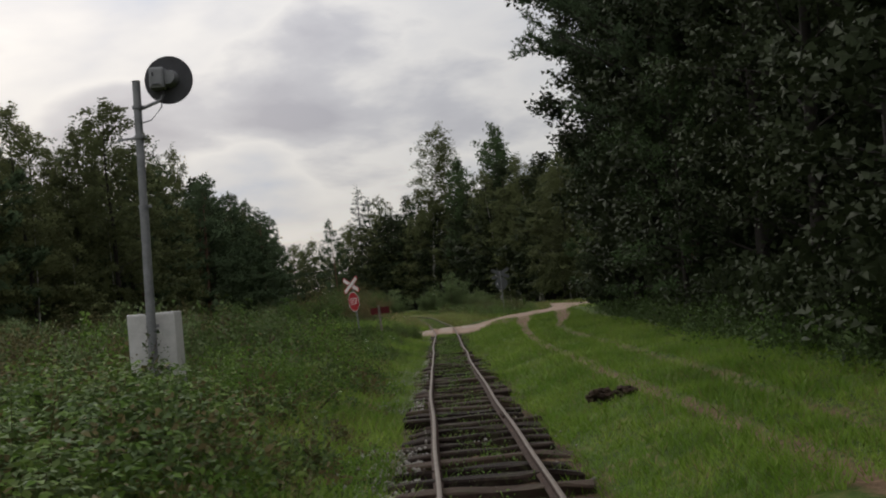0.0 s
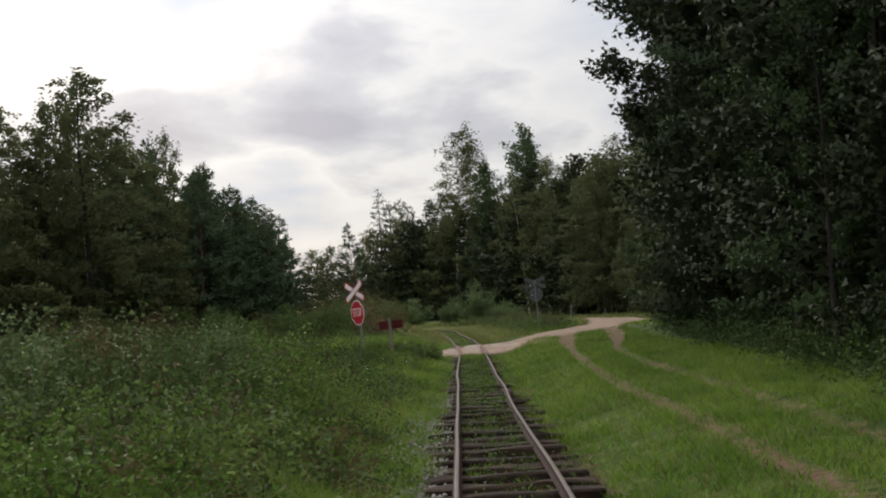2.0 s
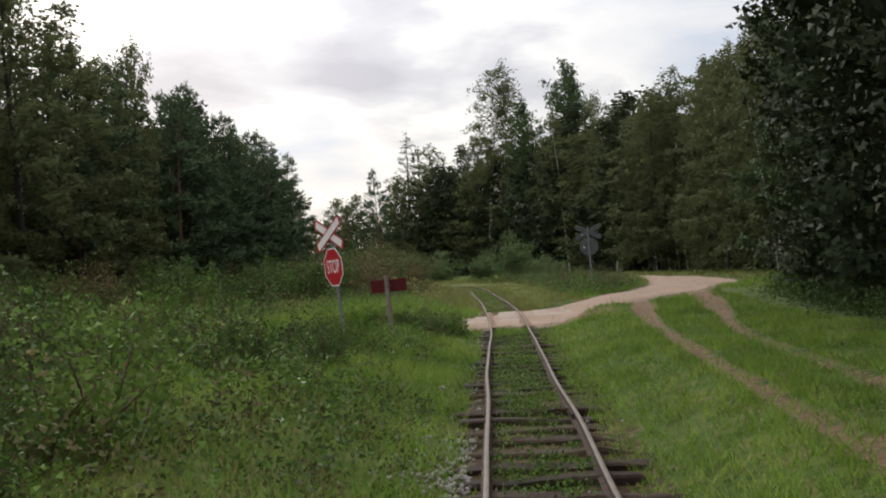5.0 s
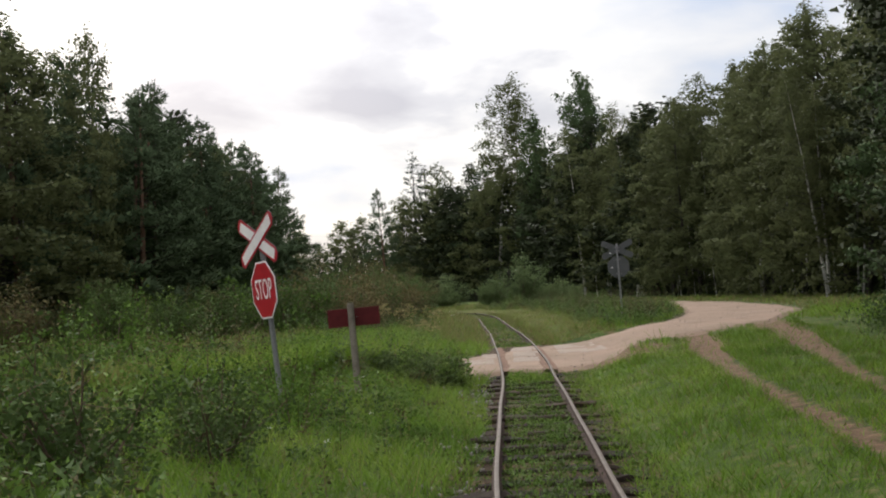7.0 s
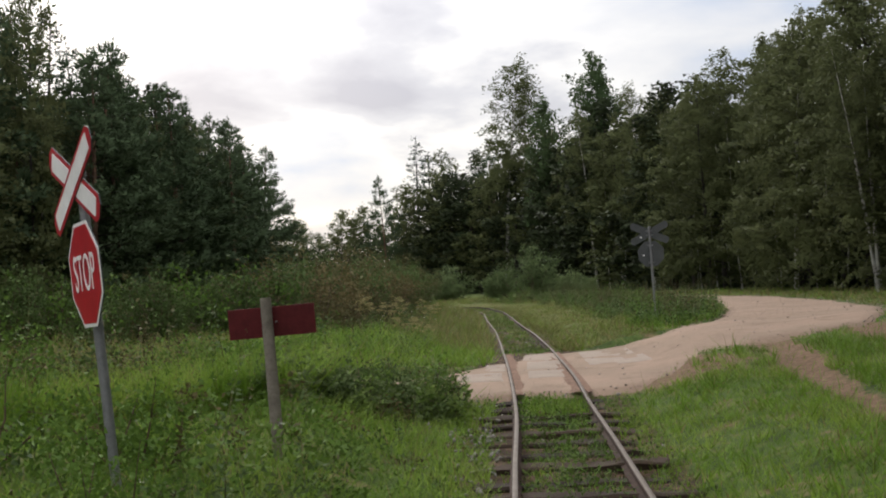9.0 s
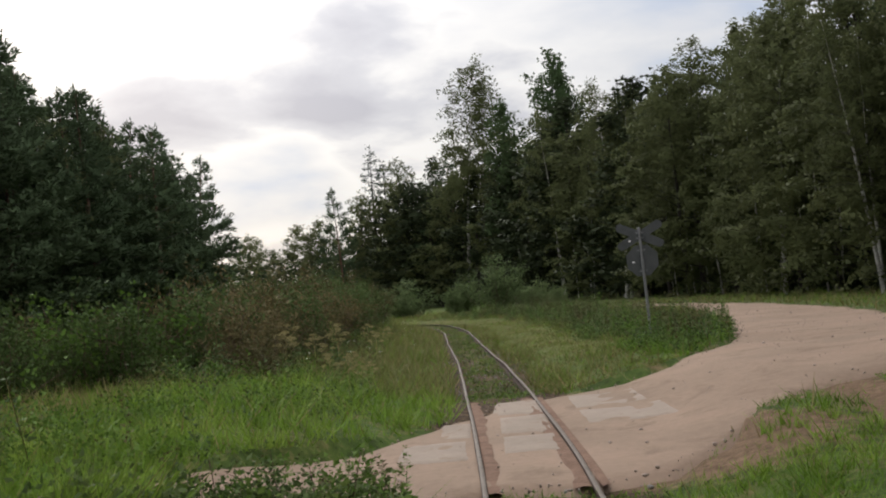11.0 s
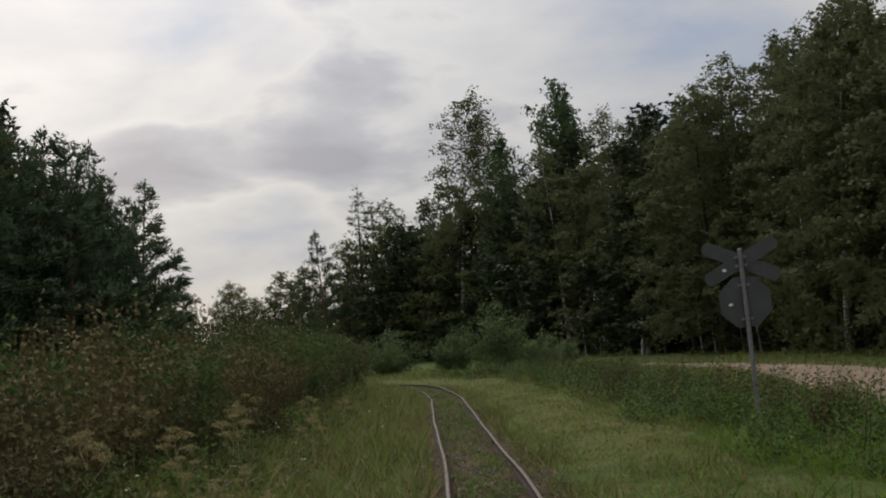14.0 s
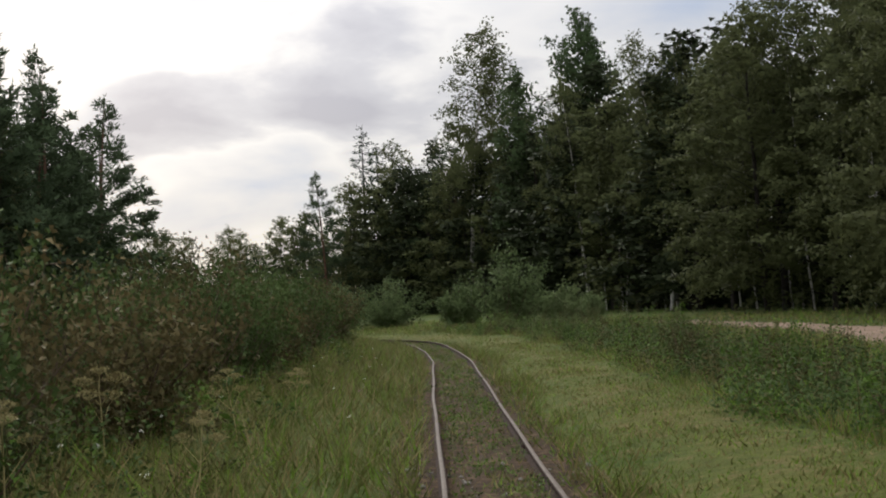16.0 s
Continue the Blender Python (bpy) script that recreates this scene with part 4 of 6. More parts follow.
def build_undergrowth():
    """Leafy interior and undergrowth of the woods, behind their edge trees."""
    rng = np.random.default_rng(61)
    def mass(name, lines, label, n, size, mat, low):
        pts = []
        for line, depth, count, top in lines:
            c = densify(line, 0.5)
            t = unit(np.gradient(c, axis=0))
            out = np.stack([t[:, 1], -t[:, 0]], -1)
            k = rng.integers(len(c), size=int(n * count))
            p = c[k] + out[k] * (depth[0] + (depth[1] - depth[0]) * rng.random(len(k)))[:, None] + rng.normal(size=(len(k), 2)) * 0.3
            hump = 0.7 + 0.3 * np.sin(p[:, 0] * 0.9 + p[:, 1] * 0.7) * np.sin(p[:, 1] * 0.45 + p[:, 0] * 1.3)
            z = ground_z(p[:, 0], p[:, 1]) + low + (top - low) * hump * rng.random(len(k)) ** (0.8 if top > 4 else 1.0)
            keep = ~in_road(p[:, 0], p[:, 1])
            pts.append(np.column_stack([p, z])[keep])
        p = np.concatenate(pts)
        L = size * rng.uniform(0.6, 1.4, len(p))
        v, f = flakes(p, unit(rng.normal(size=(len(p), 3)) + np.array([0, 0, -0.2])), L * 1.25, L * 0.95, rng)
        tagged(link_mesh(name, v, f, mat), label, "undergrowth", kind="stuff")
    # right_near also runs back out of view, to shade the start.
    right_near = [(6.0, -14), (5.8, 5), (6.4, 22), (7.3, 34), (8.3, 44), (11, 48)]
    right_far = [(14, 49), (15.5, 60), (15.5, 76), (13.2, 92), (10.8, 107), (6, 124), (-2, 141), (-11, 153)]
    left = [(-15, 95), (-13.8, 86), (-13.2, 76), (-14, 66), (-16.5, 55), (-20, 42), (-23, 24)]
    edge_l = [(-13.5, 94), (-12.2, 86), (-11.5, 76), (-12.2, 66), (-14.5, 55), (-17.5, 42), (-20, 24)]
    edge_r = [(12.6, 50), (13.6, 60), (13.6, 76), (12, 90), (9.6, 106), (4.6, 122), (-3, 139), (-12, 150)]
    # All three masses use the alder leaf colour with shade in it.
    mass("forest_interior", [(right_far, (1.0, 4), 0.24, 8.2), (right_far, (4, 10), 0.40, 10.6), (left, (1.0, 9), 0.46, 9.2), ([(-64, 206), (-45, 201), (-28, 191), (-16, 179), (-4, 171)][::-1], (-6, 0), 0.16, 8.6)], "leafy interior of the woods, coloured dark for its shade", 90000, 0.32, M["shaded_alder_leaf"], 0.0)
    mass("wood_interior", [(right_near, (0.8, 5.5), 0.9, 8.5), ([(6.6, 25), (7.0, 32), (7.6, 44)], (-0.4, 2.6), 0.55, 11.2)], "leafy interior of the near wood, coloured dark for its shade", 46000, 0.13, M["shaded_alder_leaf"], 0.0)
    mass("forest_undergrowth", [([(4.6, 5), (4.7, 14), (5.1, 22), (5.8, 32), (6.1, 43), (8.5, 46.5)], (0, 1.6), 0.3, 1.9), (edge_r, (0.8, 3.0), 0.34, 1.3), (edge_l, (0.5, 2.5), 0.32, 1.7)], "low leafy undergrowth along the forest edge", 76000, 0.125, M["shaded_alder_leaf"], 0.05)


build_undergrowth()


# ---- shrubs ----
NEAR_SHRUBS = [(-3.5, 20.6, 1.25, 0), (-3.9, 21.5, 1.35, 0), (-4.4, 20.2, 1.3, 0), (-2.6, 22.8, 0.85, 0), (-3.0, 31.6, 0.95, 0), (-3.6, 32.3, 1.0, 0), (-2.4, 32.6, 0.7, 0), (-4.6, 23.4, 1.4, 2), (-3.0, 25.5, 1.05, 1), (-6.2, 52.5, 1.5, 1), (-7.8, 56, 1.7, 0), (-2.7, 36.9, 0.6, 1), (-3.7, 11.4, 0.85, 0), (-5.3, 29.8, 1.15, 2), (-2.6, 33.6, 0.7, 0),
               (-3.9, 36.9, 0.75, 1), (-2.3, 35.2, 0.5, 1), (-1.9, 41.5, 0.6, 0), (-1.4, 42.0, 0.6, 1), (-6.4, 26, 1.4, 0), (-7.5, 31, 1.5, 2), (-5.0, 17.5, 1.2, 1), (-6.5, 20, 1.4, 2), (-8.2, 24, 1.5, 0), (-3.4, 51.4, 0.8, 2), (-3.2, 55.6, 0.8, 2)]


def shrubs():
    rng = np.random.default_rng(77)
    G = [shrub("shrub", 1.2, 1.0, 1, 1900, 0.05, "shrub_leaf", "leafy green shrub in the rough grass"), shrub("shrub", 1.1, 1.2, 2, 1900, 0.048, "weed_leaf", "low spreading green shrub in the rough grass"),
         shrub("shrub", 1.3, 1.0, 3, 1900, 0.048, "rusty_leaf", "shrub with reddish-brown turning leaves")]
    W = [shrub("willow_bush", 2.4, 2.2, 4, 9000, 0.1, "willow_leaf", "round grey-green willow bush beside the track", 30, 0.6), shrub("willow_bush", 1.8, 2.0, 5, 8000, 0.1, "willow_leaf", "low round willow bush beside the track", 28, 0.6)]
    T = [shrub("thicket_bush", 2.0, 1.7, 6, 4700, 0.076, "rusty_leaf", "thicket bush with brownish green leaves", 24), shrub("thicket_bush", 2.0, 1.6, 7, 4700, 0.076, "shrub_leaf", "thicket bush with small green leaves", 24)]
    Q = [shrub("sapling", 1.7, 0.75, 8, 1900, 0.062, "sapling_leaf", "young sapling standing above the rough growth", 6, category="sapling"), shrub("sapling", 1.6, 0.7, 9, 1900, 0.062, "sapling_leaf", "leafy sapling standing above the rough growth", 5, category="sapling")]
    put = placer(G + W + T + Q, rng, 0)
    # rough strip left of the track
    for k in range(120):
        y = rng.uniform(8, 44)
        x = -2.1 - 9.4 * rng.random() ** 1.25
        if in_road(np.array([x, x]), np.array([y + 0.8, y - 0.8])).any() or (x > -3.0 and rng.random() < 0.5):
            continue
        if abs(x + 3.6) < 1.1 and 9.5 < y < 16.2 or (-4.6 < x < -1.4 and 26 < y < 39) or (math.sin(x * 0.9 + 1) * math.sin(y * 0.55) > 0.62):
            continue
        grow = 0.6 + 0.5 * float(smooth(2.5, 6, -x)) + 0.35 * float(smooth(7, 11, -x))
        put(G[rng.choice([0, 1, 0, 1, 2])], x, y, rng.uniform(0.65, 1.2) * grow, rng.uniform(0.9, 1.3))
    for k in range(22):
        put(G[rng.choice([0, 1, 1])], -1.9 - 3.6 * rng.random(), 7.5 + 9 * rng.random(), rng.uniform(0.42, 0.8), 1.25)
    for k in range(14):
        y = rng.uniform(44, 60)
        put(G[rng.integers(3)], -rng.uniform(8.5, 12) - 0.12 * (62 - y), y, rng.uniform(1.4, 2.0), 1.1)
    for k in range(24):
        y = rng.uniform(15, 36)
        x = -3.2 - 7.5 * rng.random()
        if not (abs(x + 3.6) < 1.0 and y < 16.6) and not (x > -4.8 and y > 27):
            put(Q[k % 2], x, y, rng.uniform(1.05, 1.6), rng.uniform(0.9, 1.25))
    for x, y, h, k in NEAR_SHRUBS:
        put(G[k], x, y, h * 1.15, 1.1)
    for k in range(16):
        x = -4.6 - 7.0 * rng.random()
        put(G[rng.choice([0, 1, 2])], x, float(np.interp(x, (-11, -6, -3), (33.6, 38.0, 41.0))) - rng.uniform(2.8, 5.0), rng.uniform(0.8, 1.2), 1.2)
    for k in range(18):
        put(G[rng.choice([0, 1, 1])], -1.8 - 2.6 * rng.random(), rng.uniform(16.5, 25), rng.uniform(0.45, 0.9), 1.15)
    for k in range(20):
        put(G[rng.choice([2, 2, 0])], -rng.uniform(4.6, 9.5), rng.uniform(19, 35), rng.uniform(1.0, 1.6), 1.2)
    for x, y, h, k in ((-4.0, 52.6, 1.5, 0), (-4.9, 53.6, 1.9, 1), (-3.9, 54.6, 1.6, 0), (-4.6, 55.8, 2.0, 0), (-3.7, 56.9, 1.6, 1), (-4.3, 58.2, 2.0, 0), (-3.6, 59.8, 1.7, 0), (-5.6, 51.6, 1.7, 1)):
        put(T[k], x, y, h, 0.95)
    # thicket on the far side of the crossing
    front = np.array([(-6.9, 49.2), (-6.4, 53.5), (-5.0, 60), (-4.3, 66), (-4.3, 74), (-5.1, 82), (-5.9, 89)])
    for k, p in enumerate(densify(front, 1.5)):
        put(T[int((k * 7) % 5 < 3)], p[0] + rng.normal() * 0.25, p[1], rng.uniform(1.6, 2.25) * (0.72 + 0.28 * float(smooth(54, 63, p[1]))), rng.uniform(0.75, 0.95))
    for k, p in enumerate(densify(front + np.array([-1.7, 0.6]), 2.4)):
        put(T[int((k * 7) % 5 < 3)], p[0] + rng.normal() * 0.4, p[1], rng.uniform(2.0, 2.75) * (0.68 + 0.32 * float(smooth(54, 63, p[1]))), rng.uniform(0.75, 0.95))
    for x, y, h, w in ((0.7, 97, 3.3, 0.8), (-1.3, 98.5, 2.3, 0.8), (2.5, 95.5, 2.0, 0.8), (3.4, 93, 1.5, 0.8), (-4.4, 101.5, 2.5, 1.0), (-6.6, 101, 2.4, 1.0), (-8.8, 102, 2.6, 1.0)):
        put(W[int(h < 2.4)], x, y, h, w)
    for k in range(30):
        y = 55 + 38 * rng.random() ** 1.2
        x = float(track_x(y)) + 3.1 + rng.uniform(0, 1.7)
        if not in_road(np.array([x + 0.4]), np.array([y]))[0]:
            put(G[rng.choice([0, 1, 2, 2])], x, y, rng.uniform(0.35, 1.0), 1.0)


shrubs()


# ---- grass and weeds ----
def build_grass():
    rng = np.random.default_rng(3)
    def scatter(n, x0, x1, y0, y1, power=1.0):
        y = y0 + (y1 - y0) * rng.random(n) ** power
        x = rng.uniform(x0, x1, n) + track_x(y)
        return x, y
    sets = []
    for n, x0, x1, y0, y1, pw, hh, w in ((128000, 0.55, 5.0, 6.5, 47, 1.2, 0.10, 0.011), (48000, 0.55, 7.5, 47, 104, 1.0, 0.2, 0.02), (90000, -4.2, -0.6, 6.5, 45, 1.2, 0.17, 0.011),
                                        (54000, -6, -0.55, 43.5, 100, 1.0, 0.26, 0.018), (26000, -0.5, 0.55, 6, 44, 1.1, 0.07, 0.012), (15000, -0.55, 0.55, 49, 95, 1.0, 0.08, 0.014),
                                        (26000, -14, -4.4, 8, 66, 1.0, 0.34, 0.018), (20000, 5.5, 16, 44, 110, 1.0, 0.2, 0.035), (45000, 0.8, 2.9, 50, 82, 1.3, 0.12, 0.012)):
        x, y = scatter(n, x0, x1, y0, y1, pw)
        d = x - track_x(y)
        clump = 0.4 + 0.7 * np.clip(0.5 + lumps(x * 1.3, y * 1.3), 0, 1) + 0.45 * np.clip(lumps(x * 4.1 + 7, y * 4.3), 0, 1)
        h = hh * clump * rng.uniform(0.5, 1.4, n)
        h = h * np.where((y > 50) & (d > 0.8) & (d < 2.7), 0.35, 1.0)
        keep = ~in_road(x, y)
        r = np.minimum(rut_distance(x, y, 0), rut_distance(x, y, 1))
        keep &= ~((r < 0.13 + 0.17 * smooth(38.5, 44, y)) & (y < 47.5) & (rng.random(n) < 0.75 + 0.2 * smooth(26, 40, y)))
        keep &= ~((np.abs(d) < 0.75 - 0.2 * smooth(14, 26, y)) & (rng.random(n) < (0.35 + 0.3 * smooth(30, 20, y) + 0.5 * (np.sin(x * 5) * np.sin(y * 1.9) < 0.1)) * np.where(y > 50, 0.7, 1.0)))
        verge = np.interp(x, (0.4, 1.2, 2.0, 3.0, 4.8, 6.3), (43.1, 43.6, 45.0, 46.0, 47.4, 51.4)) - y
        h = np.where((x > 0.5) & (verge > -0.3) & (verge < 2.4), h * (0.55 + 0.19 * np.clip(verge, 0, 2.4)), h)
        keep &= ~((((x - 1.45) / 0.95) ** 2 + ((y - 43.9) / 0.85) ** 2 < 1) & (rng.random(n) < 0.88))
        keep &= ~(np.abs(np.abs(d) - 0.40) < 0.05)
        sets.append((x[keep], y[keep], h[keep], np.full(keep.sum(), w)))
    # long grass along the near edge of the road, and between the rails before it
    x = -2.3 - 8.5 * rng.random(9000) ** 1.2
    y = np.interp(-x, (0.85, 3.0, 6.0, 14.0), (42.9, 41.0, 38.3, 31.5)) - 0.1 - 0.8 * rng.random(9000)
    sets.append((x, y, rng.uniform(0.25, 0.55, 9000), np.full(9000, 0.02)))
    sets.append((rng.uniform(-0.33, 0.33, 900), 41.8 + 1.2 * rng.random(900), rng.uniform(0.06, 0.17, 900), np.full(900, 0.013)))
    # tufts of longer blades
    m = 3000
    ty = np.concatenate([6.5 + 39 * rng.random(1500) ** 1.2, 41.5 + 14 * rng.random(900), 50 + 34 * rng.random(600)])
    tx = np.concatenate([rng.uniform(0.75, 4.6, 1500), np.where(rng.random(900) < 0.6, -rng.uniform(0.7, 6.5, 900), rng.uniform(0.8, 5.2, 900)), np.where(rng.random(600) < 0.7, -rng.uniform(0.6, 4.0, 600), rng.uniform(0.55, 1.1, 600))])
    grow = np.repeat(np.concatenate([np.full(1500, 0.10), np.full(900, 0.19), np.full(600, 0.2)]) * rng.uniform(0.6, 1.4, m), 15)
    x = np.repeat(tx, 15) + rng.normal(size=m * 15) * 0.05
    y = np.repeat(ty, 15) + rng.normal(size=m * 15) * 0.05
    x = x + track_x(y)
    verge = np.interp(x, (0.4, 1.2, 2.0, 3.0, 4.8, 6.3), (43.1, 43.6, 45.0, 46.0, 47.4, 51.4)) - y
    keep = ~in_road(x, y) & ~((np.minimum(rut_distance(x, y, 0), rut_distance(x, y, 1)) < 0.2) & (y < 47.5))
    keep &= ~((x > 0.5) & (verge > -0.4) & (verge < 0.7))
    sets.append((x[keep], y[keep], (grow * rng.uniform(0.5, 1.3, m * 15))[keep], np.full(keep.sum(), 0.014)))
    x, y, h, w = (np.concatenate(a) for a in zip(*sets))
    n = len(x)
    z = ground_z(x, y) - 0.01
    a = rng.uniform(0, 2 * np.pi, n)
    side = np.stack([np.cos(a), np.sin(a), np.zeros(n)], -1) * (w * rng.uniform(0.6, 1.3, n))[:, None]
    tip = np.stack([rng.normal(size=n) * 0.62, rng.normal(size=n) * 0.62, np.ones(n)], -1) * h[:, None]
    root = np.stack([x, y, z], -1)
    v = np.stack([root - side / 2, root + side / 2, root + tip], 1).reshape(-1, 3)
    d = x - track_x(y)
    wild = (rng.random(n) < np.where(y > 50, np.where((d > 0.8) & ((d < 2.4) | (y > 58)), 0.68, np.where(d > 0.8, 0.1, 0.8)), np.where((x < -1.6) & ~((y > 29) & (x > -4.6)), 0.34, 0.08))).astype(int)
    dry = rng.random(n) < np.where(y > 50, np.where((d > 2.4) & (y < 58), 0.08, 0.3), np.where(x < -4.6, 0.42, np.where((x < -1.0) & (y < 29), 0.2, 0.05)))
    v, nor = leafy(v, None, np.tile([0.0, -0.8, 0.6], (n, 1)), 0.0)
    nor = unit(nor * 1.0 + np.array([0, 0, 0.4]))
    ob = link_mesh("grass", v, np.arange(3 * n).reshape(n, 3), [M["grass"], M["rough_grass"], M["dry_grass"]], index=np.where(dry, 2, wild), smooth=True, normals=nor)
    tagged(ob, "rough green grass with some dry blades", "grass", kind="stuff")


def wild_height(x, y):
    """How tall the rough growth stands: low beside the rails and on the overgrown arm of the road, patchy elsewhere."""
    d = track_x(y) - x
    patch = 0.66 + 0.42 * np.sin(x * 1.15 + 0.5) * np.sin(y * 0.62) + 0.30 * np.sin(x * 2.3 - y * 1.5) + 0.2 * np.sin(x * 0.7 + y * 2.1 + 2)
    arm = np.interp(-x, (0.85, 3.0, 6.0, 14.0), (42.9, 41.0, 38.3, 31.5))
    low = 1 - 0.62 * np.exp(-((y - arm + 2.3) / 2.4) ** 2) * smooth(9, 4, d)
    bed = 1 - 0.6 * np.exp(-((y - 33.0) / 3.0) ** 2) * smooth(3.2, 2.2, d)
    return (0.10 + 0.55 * smooth(0.8, 2.4, d) + 0.42 * smooth(2.6, 6, d)) * np.clip(patch, 0.12, 1.5) * low * bed


def build_weeds():
    rng = np.random.default_rng(4)
    mats = [M["weed_leaf"], M["shrub_leaf"], M["rusty_leaf"], M["herb_leaf"]]
    C, R, H, N, S, K = [], [], [], [], [], []

    def mounds(x, y, h, r, n, size, kind):
        keep = ~in_road(x, y) & ~((np.minimum(rut_distance(x, y, 0), rut_distance(x, y, 1)) < 0.3) & (y < 48)) & (h > 0.03)
        keep &= np.abs(np.abs(x - track_x(y)) - 0.4) > 0.07
        C.append(np.stack([x, y, ground_z(x, y) - 0.02], -1)[keep]), R.append(r[keep]), H.append(h[keep])
        N.append(np.full(keep.sum(), n)), S.append(np.full(keep.sum(), size)), K.append(kind[keep])
    def kinds(n, p):
        return rng.choice(4, n, p=p)
    # rough strip beside the track
    n = 2300
    y = 6.3 + 38 * rng.random(n) ** 1.15
    x = track_x(y) - 0.95 - 10.5 * rng.random(n) ** 1.5
    h = wild_height(x, y) * rng.uniform(0.55, 1.15, n)
    tone = np.sin(x * 0.8 + 1) + np.sin(y * 0.45 + x * 0.3)
    fresh = (x > -4.2) & (y > 31) & (rng.random(n) < 0.75)
    k = np.where(fresh, 0, np.where(rng.random(n) < 0.16 + 0.22 * (tone < -0.7), 2, np.where(tone > 0.35, kinds(n, (0.3, 0.55, 0.05, 0.1)), kinds(n, (0.35, 0.3, 0.05, 0.3)))))
    mounds(x, y, h, (0.16 + 0.32 * h) * rng.uniform(0.8, 1.3, n), 78, 0.052, k)
    # beyond the crossing: strip at the road side, and at the thicket's foot
    n = 1150
    y = 51.5 + 42 * rng.random(n) ** 1.15
    x = track_x(y) + 2.75 + 0.35 * np.sin(y * 0.9) + 2.1 * rng.random(n)
    mounds(x, y, rng.uniform(0.16, 0.58, n) * (0.8 + 0.35 * np.sin(y * 0.8 + x * 1.4)) * smooth(50.5, 54, y), rng.uniform(0.12, 0.26, n), 70, 0.046, np.where(y > 62, kinds(n, (0.3, 0.15, 0.30, 0.25)), kinds(n, (0.5, 0.12, 0.08, 0.30))))
    n = 700
    y = 49.5 + 42 * rng.random(n) ** 1.1
    x = track_x(y) - 1.9 - 2.6 * rng.random(n)
    mounds(x, y, (0.10 + 0.5 * smooth(1.6, 3.4, track_x(y) - x)) * rng.uniform(0.5, 1.2, n), rng.uniform(0.15, 0.3, n), 62, 0.05, kinds(n, (0.25, 0.3, 0.3, 0.15)))
    # tall growth along the near edge of the overgrown road arm
    n = 90
    x = -0.95 - 1.7 * rng.random(n)
    y = np.interp(-x, (0.85, 3.0, 6.0, 14.0), (42.9, 41.0, 38.3, 31.5)) - 0.15 - 1.3 * rng.random(n) ** 1.3
    mounds(x, y, rng.uniform(0.2, 0.5, n), rng.uniform(0.12, 0.22, n), 110, 0.045, kinds(n, (0.45, 0.2, 0.05, 0.3)))
    # soft growth on the bank beyond the crossing
    n = 420
    x = -1.9 - 7.5 * rng.random(n)
    y = np.interp(-x, (1.45, 3.5, 6.5, 15), (47.6, 43.6, 41.2, 36.2)) + 0.25 + 5.0 * rng.random(n)
    mounds(x, y, rng.uniform(0.14, 0.36, n), rng.uniform(0.16, 0.34, n), 60, 0.045, kinds(n, (0.6, 0.1, 0.06, 0.24)))
    # foot of the near wood
    n = 620
    y = 8 + 37 * rng.random(n)
    x = 4.5 + np.interp(y, (8, 22, 32, 44), (0.0, 0.45, 1.0, 1.5)) + rng.normal(size=n) * 0.32
    mounds(x, y, rng.uniform(0.25, 0.8, n), rng.uniform(0.18, 0.36, n), 62, 0.06, kinds(n, (0.08, 0.7, 0.02, 0.2)))
    # low rosettes between the rails and along the sleeper ends
    n = 3000
    y = np.concatenate([7 + 36 * rng.random(2200) ** 0.72, 49.6 + 40 * rng.random(800) ** 1.3])
    side = rng.random(n) < 0.25
    x = track_x(y) + np.where(side, rng.choice([-1, 1], n) * rng.uniform(0.52, 0.85, n), rng.uniform(-0.33, 0.33, n))
    dense = smooth(7, 30, y) * (0.55 + 0.45 * np.sin(y * 0.9 + 1) * np.sin(y * 0.37))
    live = (rng.random(n) < 0.4 + 1.2 * dense) | (y > 49)
    mounds(x[live], y[live], rng.uniform(0.045, 0.13, live.sum()), rng.uniform(0.07, 0.18, live.sum()), 26, 0.046, kinds(live.sum(), (0.72, 0.13, 0.05, 0.10)))
    # small herbs in the mown grass
    n = 420
    y = 7 + 38 * rng.random(n) ** 1.3
    x = 0.85 + 3.3 * rng.random(n)
    mounds(x, y, rng.uniform(0.03, 0.09, n), rng.uniform(0.06, 0.13, n), 20, 0.035, kinds(n, (0.7, 0.2, 0, 0.1)))
    C, R, H, N, S, K = (np.concatenate(a) for a in (C, R, H, N, S, K))
    i = np.repeat(np.arange(len(C)), N)
    n = len(i)
    dirs = rng.normal(size=(n, 3))
    dirs[:, 2] = np.abs(dirs[:, 2]) * 1.15
    dirs = unit(dirs)
    # each plant leans and bulges its own way
    rho = rng.uniform(0.45, 1.0, n) ** 0.7 * (1 + 0.25 * np.sin(dirs[:, 0] * 5 + i) * np.sin(dirs[:, 1] * 6 + 2 * i))
    p = C[i] + dirs * np.stack([R[i], R[i], H[i]], -1) * rho[:, None]
    ways = unit(dirs * 0.55 + rng.normal(size=(n, 3)) * 0.65 + np.array([0, 0, 0.05]))
    L = S[i] * rng.uniform(0.55, 1.35, n) * np.minimum(1, 0.5 + 1.2 * H[i])
    close = ((C[i][:, 1] < 22) | (C[i][:, 1] > 39.5) & (C[i][:, 1] < 43.4) & (C[i][:, 0] > -3.2)) & (C[i][:, 0] < -0.9)
    v4, f4 = blades(p[close], unit(ways[close] * np.array([1, 1, 0.6])), L[close] * 1.25, L[close] * 0.72, rng, 0.12)
    tagged(link_mesh("rank_weeds", v4, f4, mats, index=K[i][close]), "rank broad-leaved weeds beside the track", "weeds", kind="stuff")
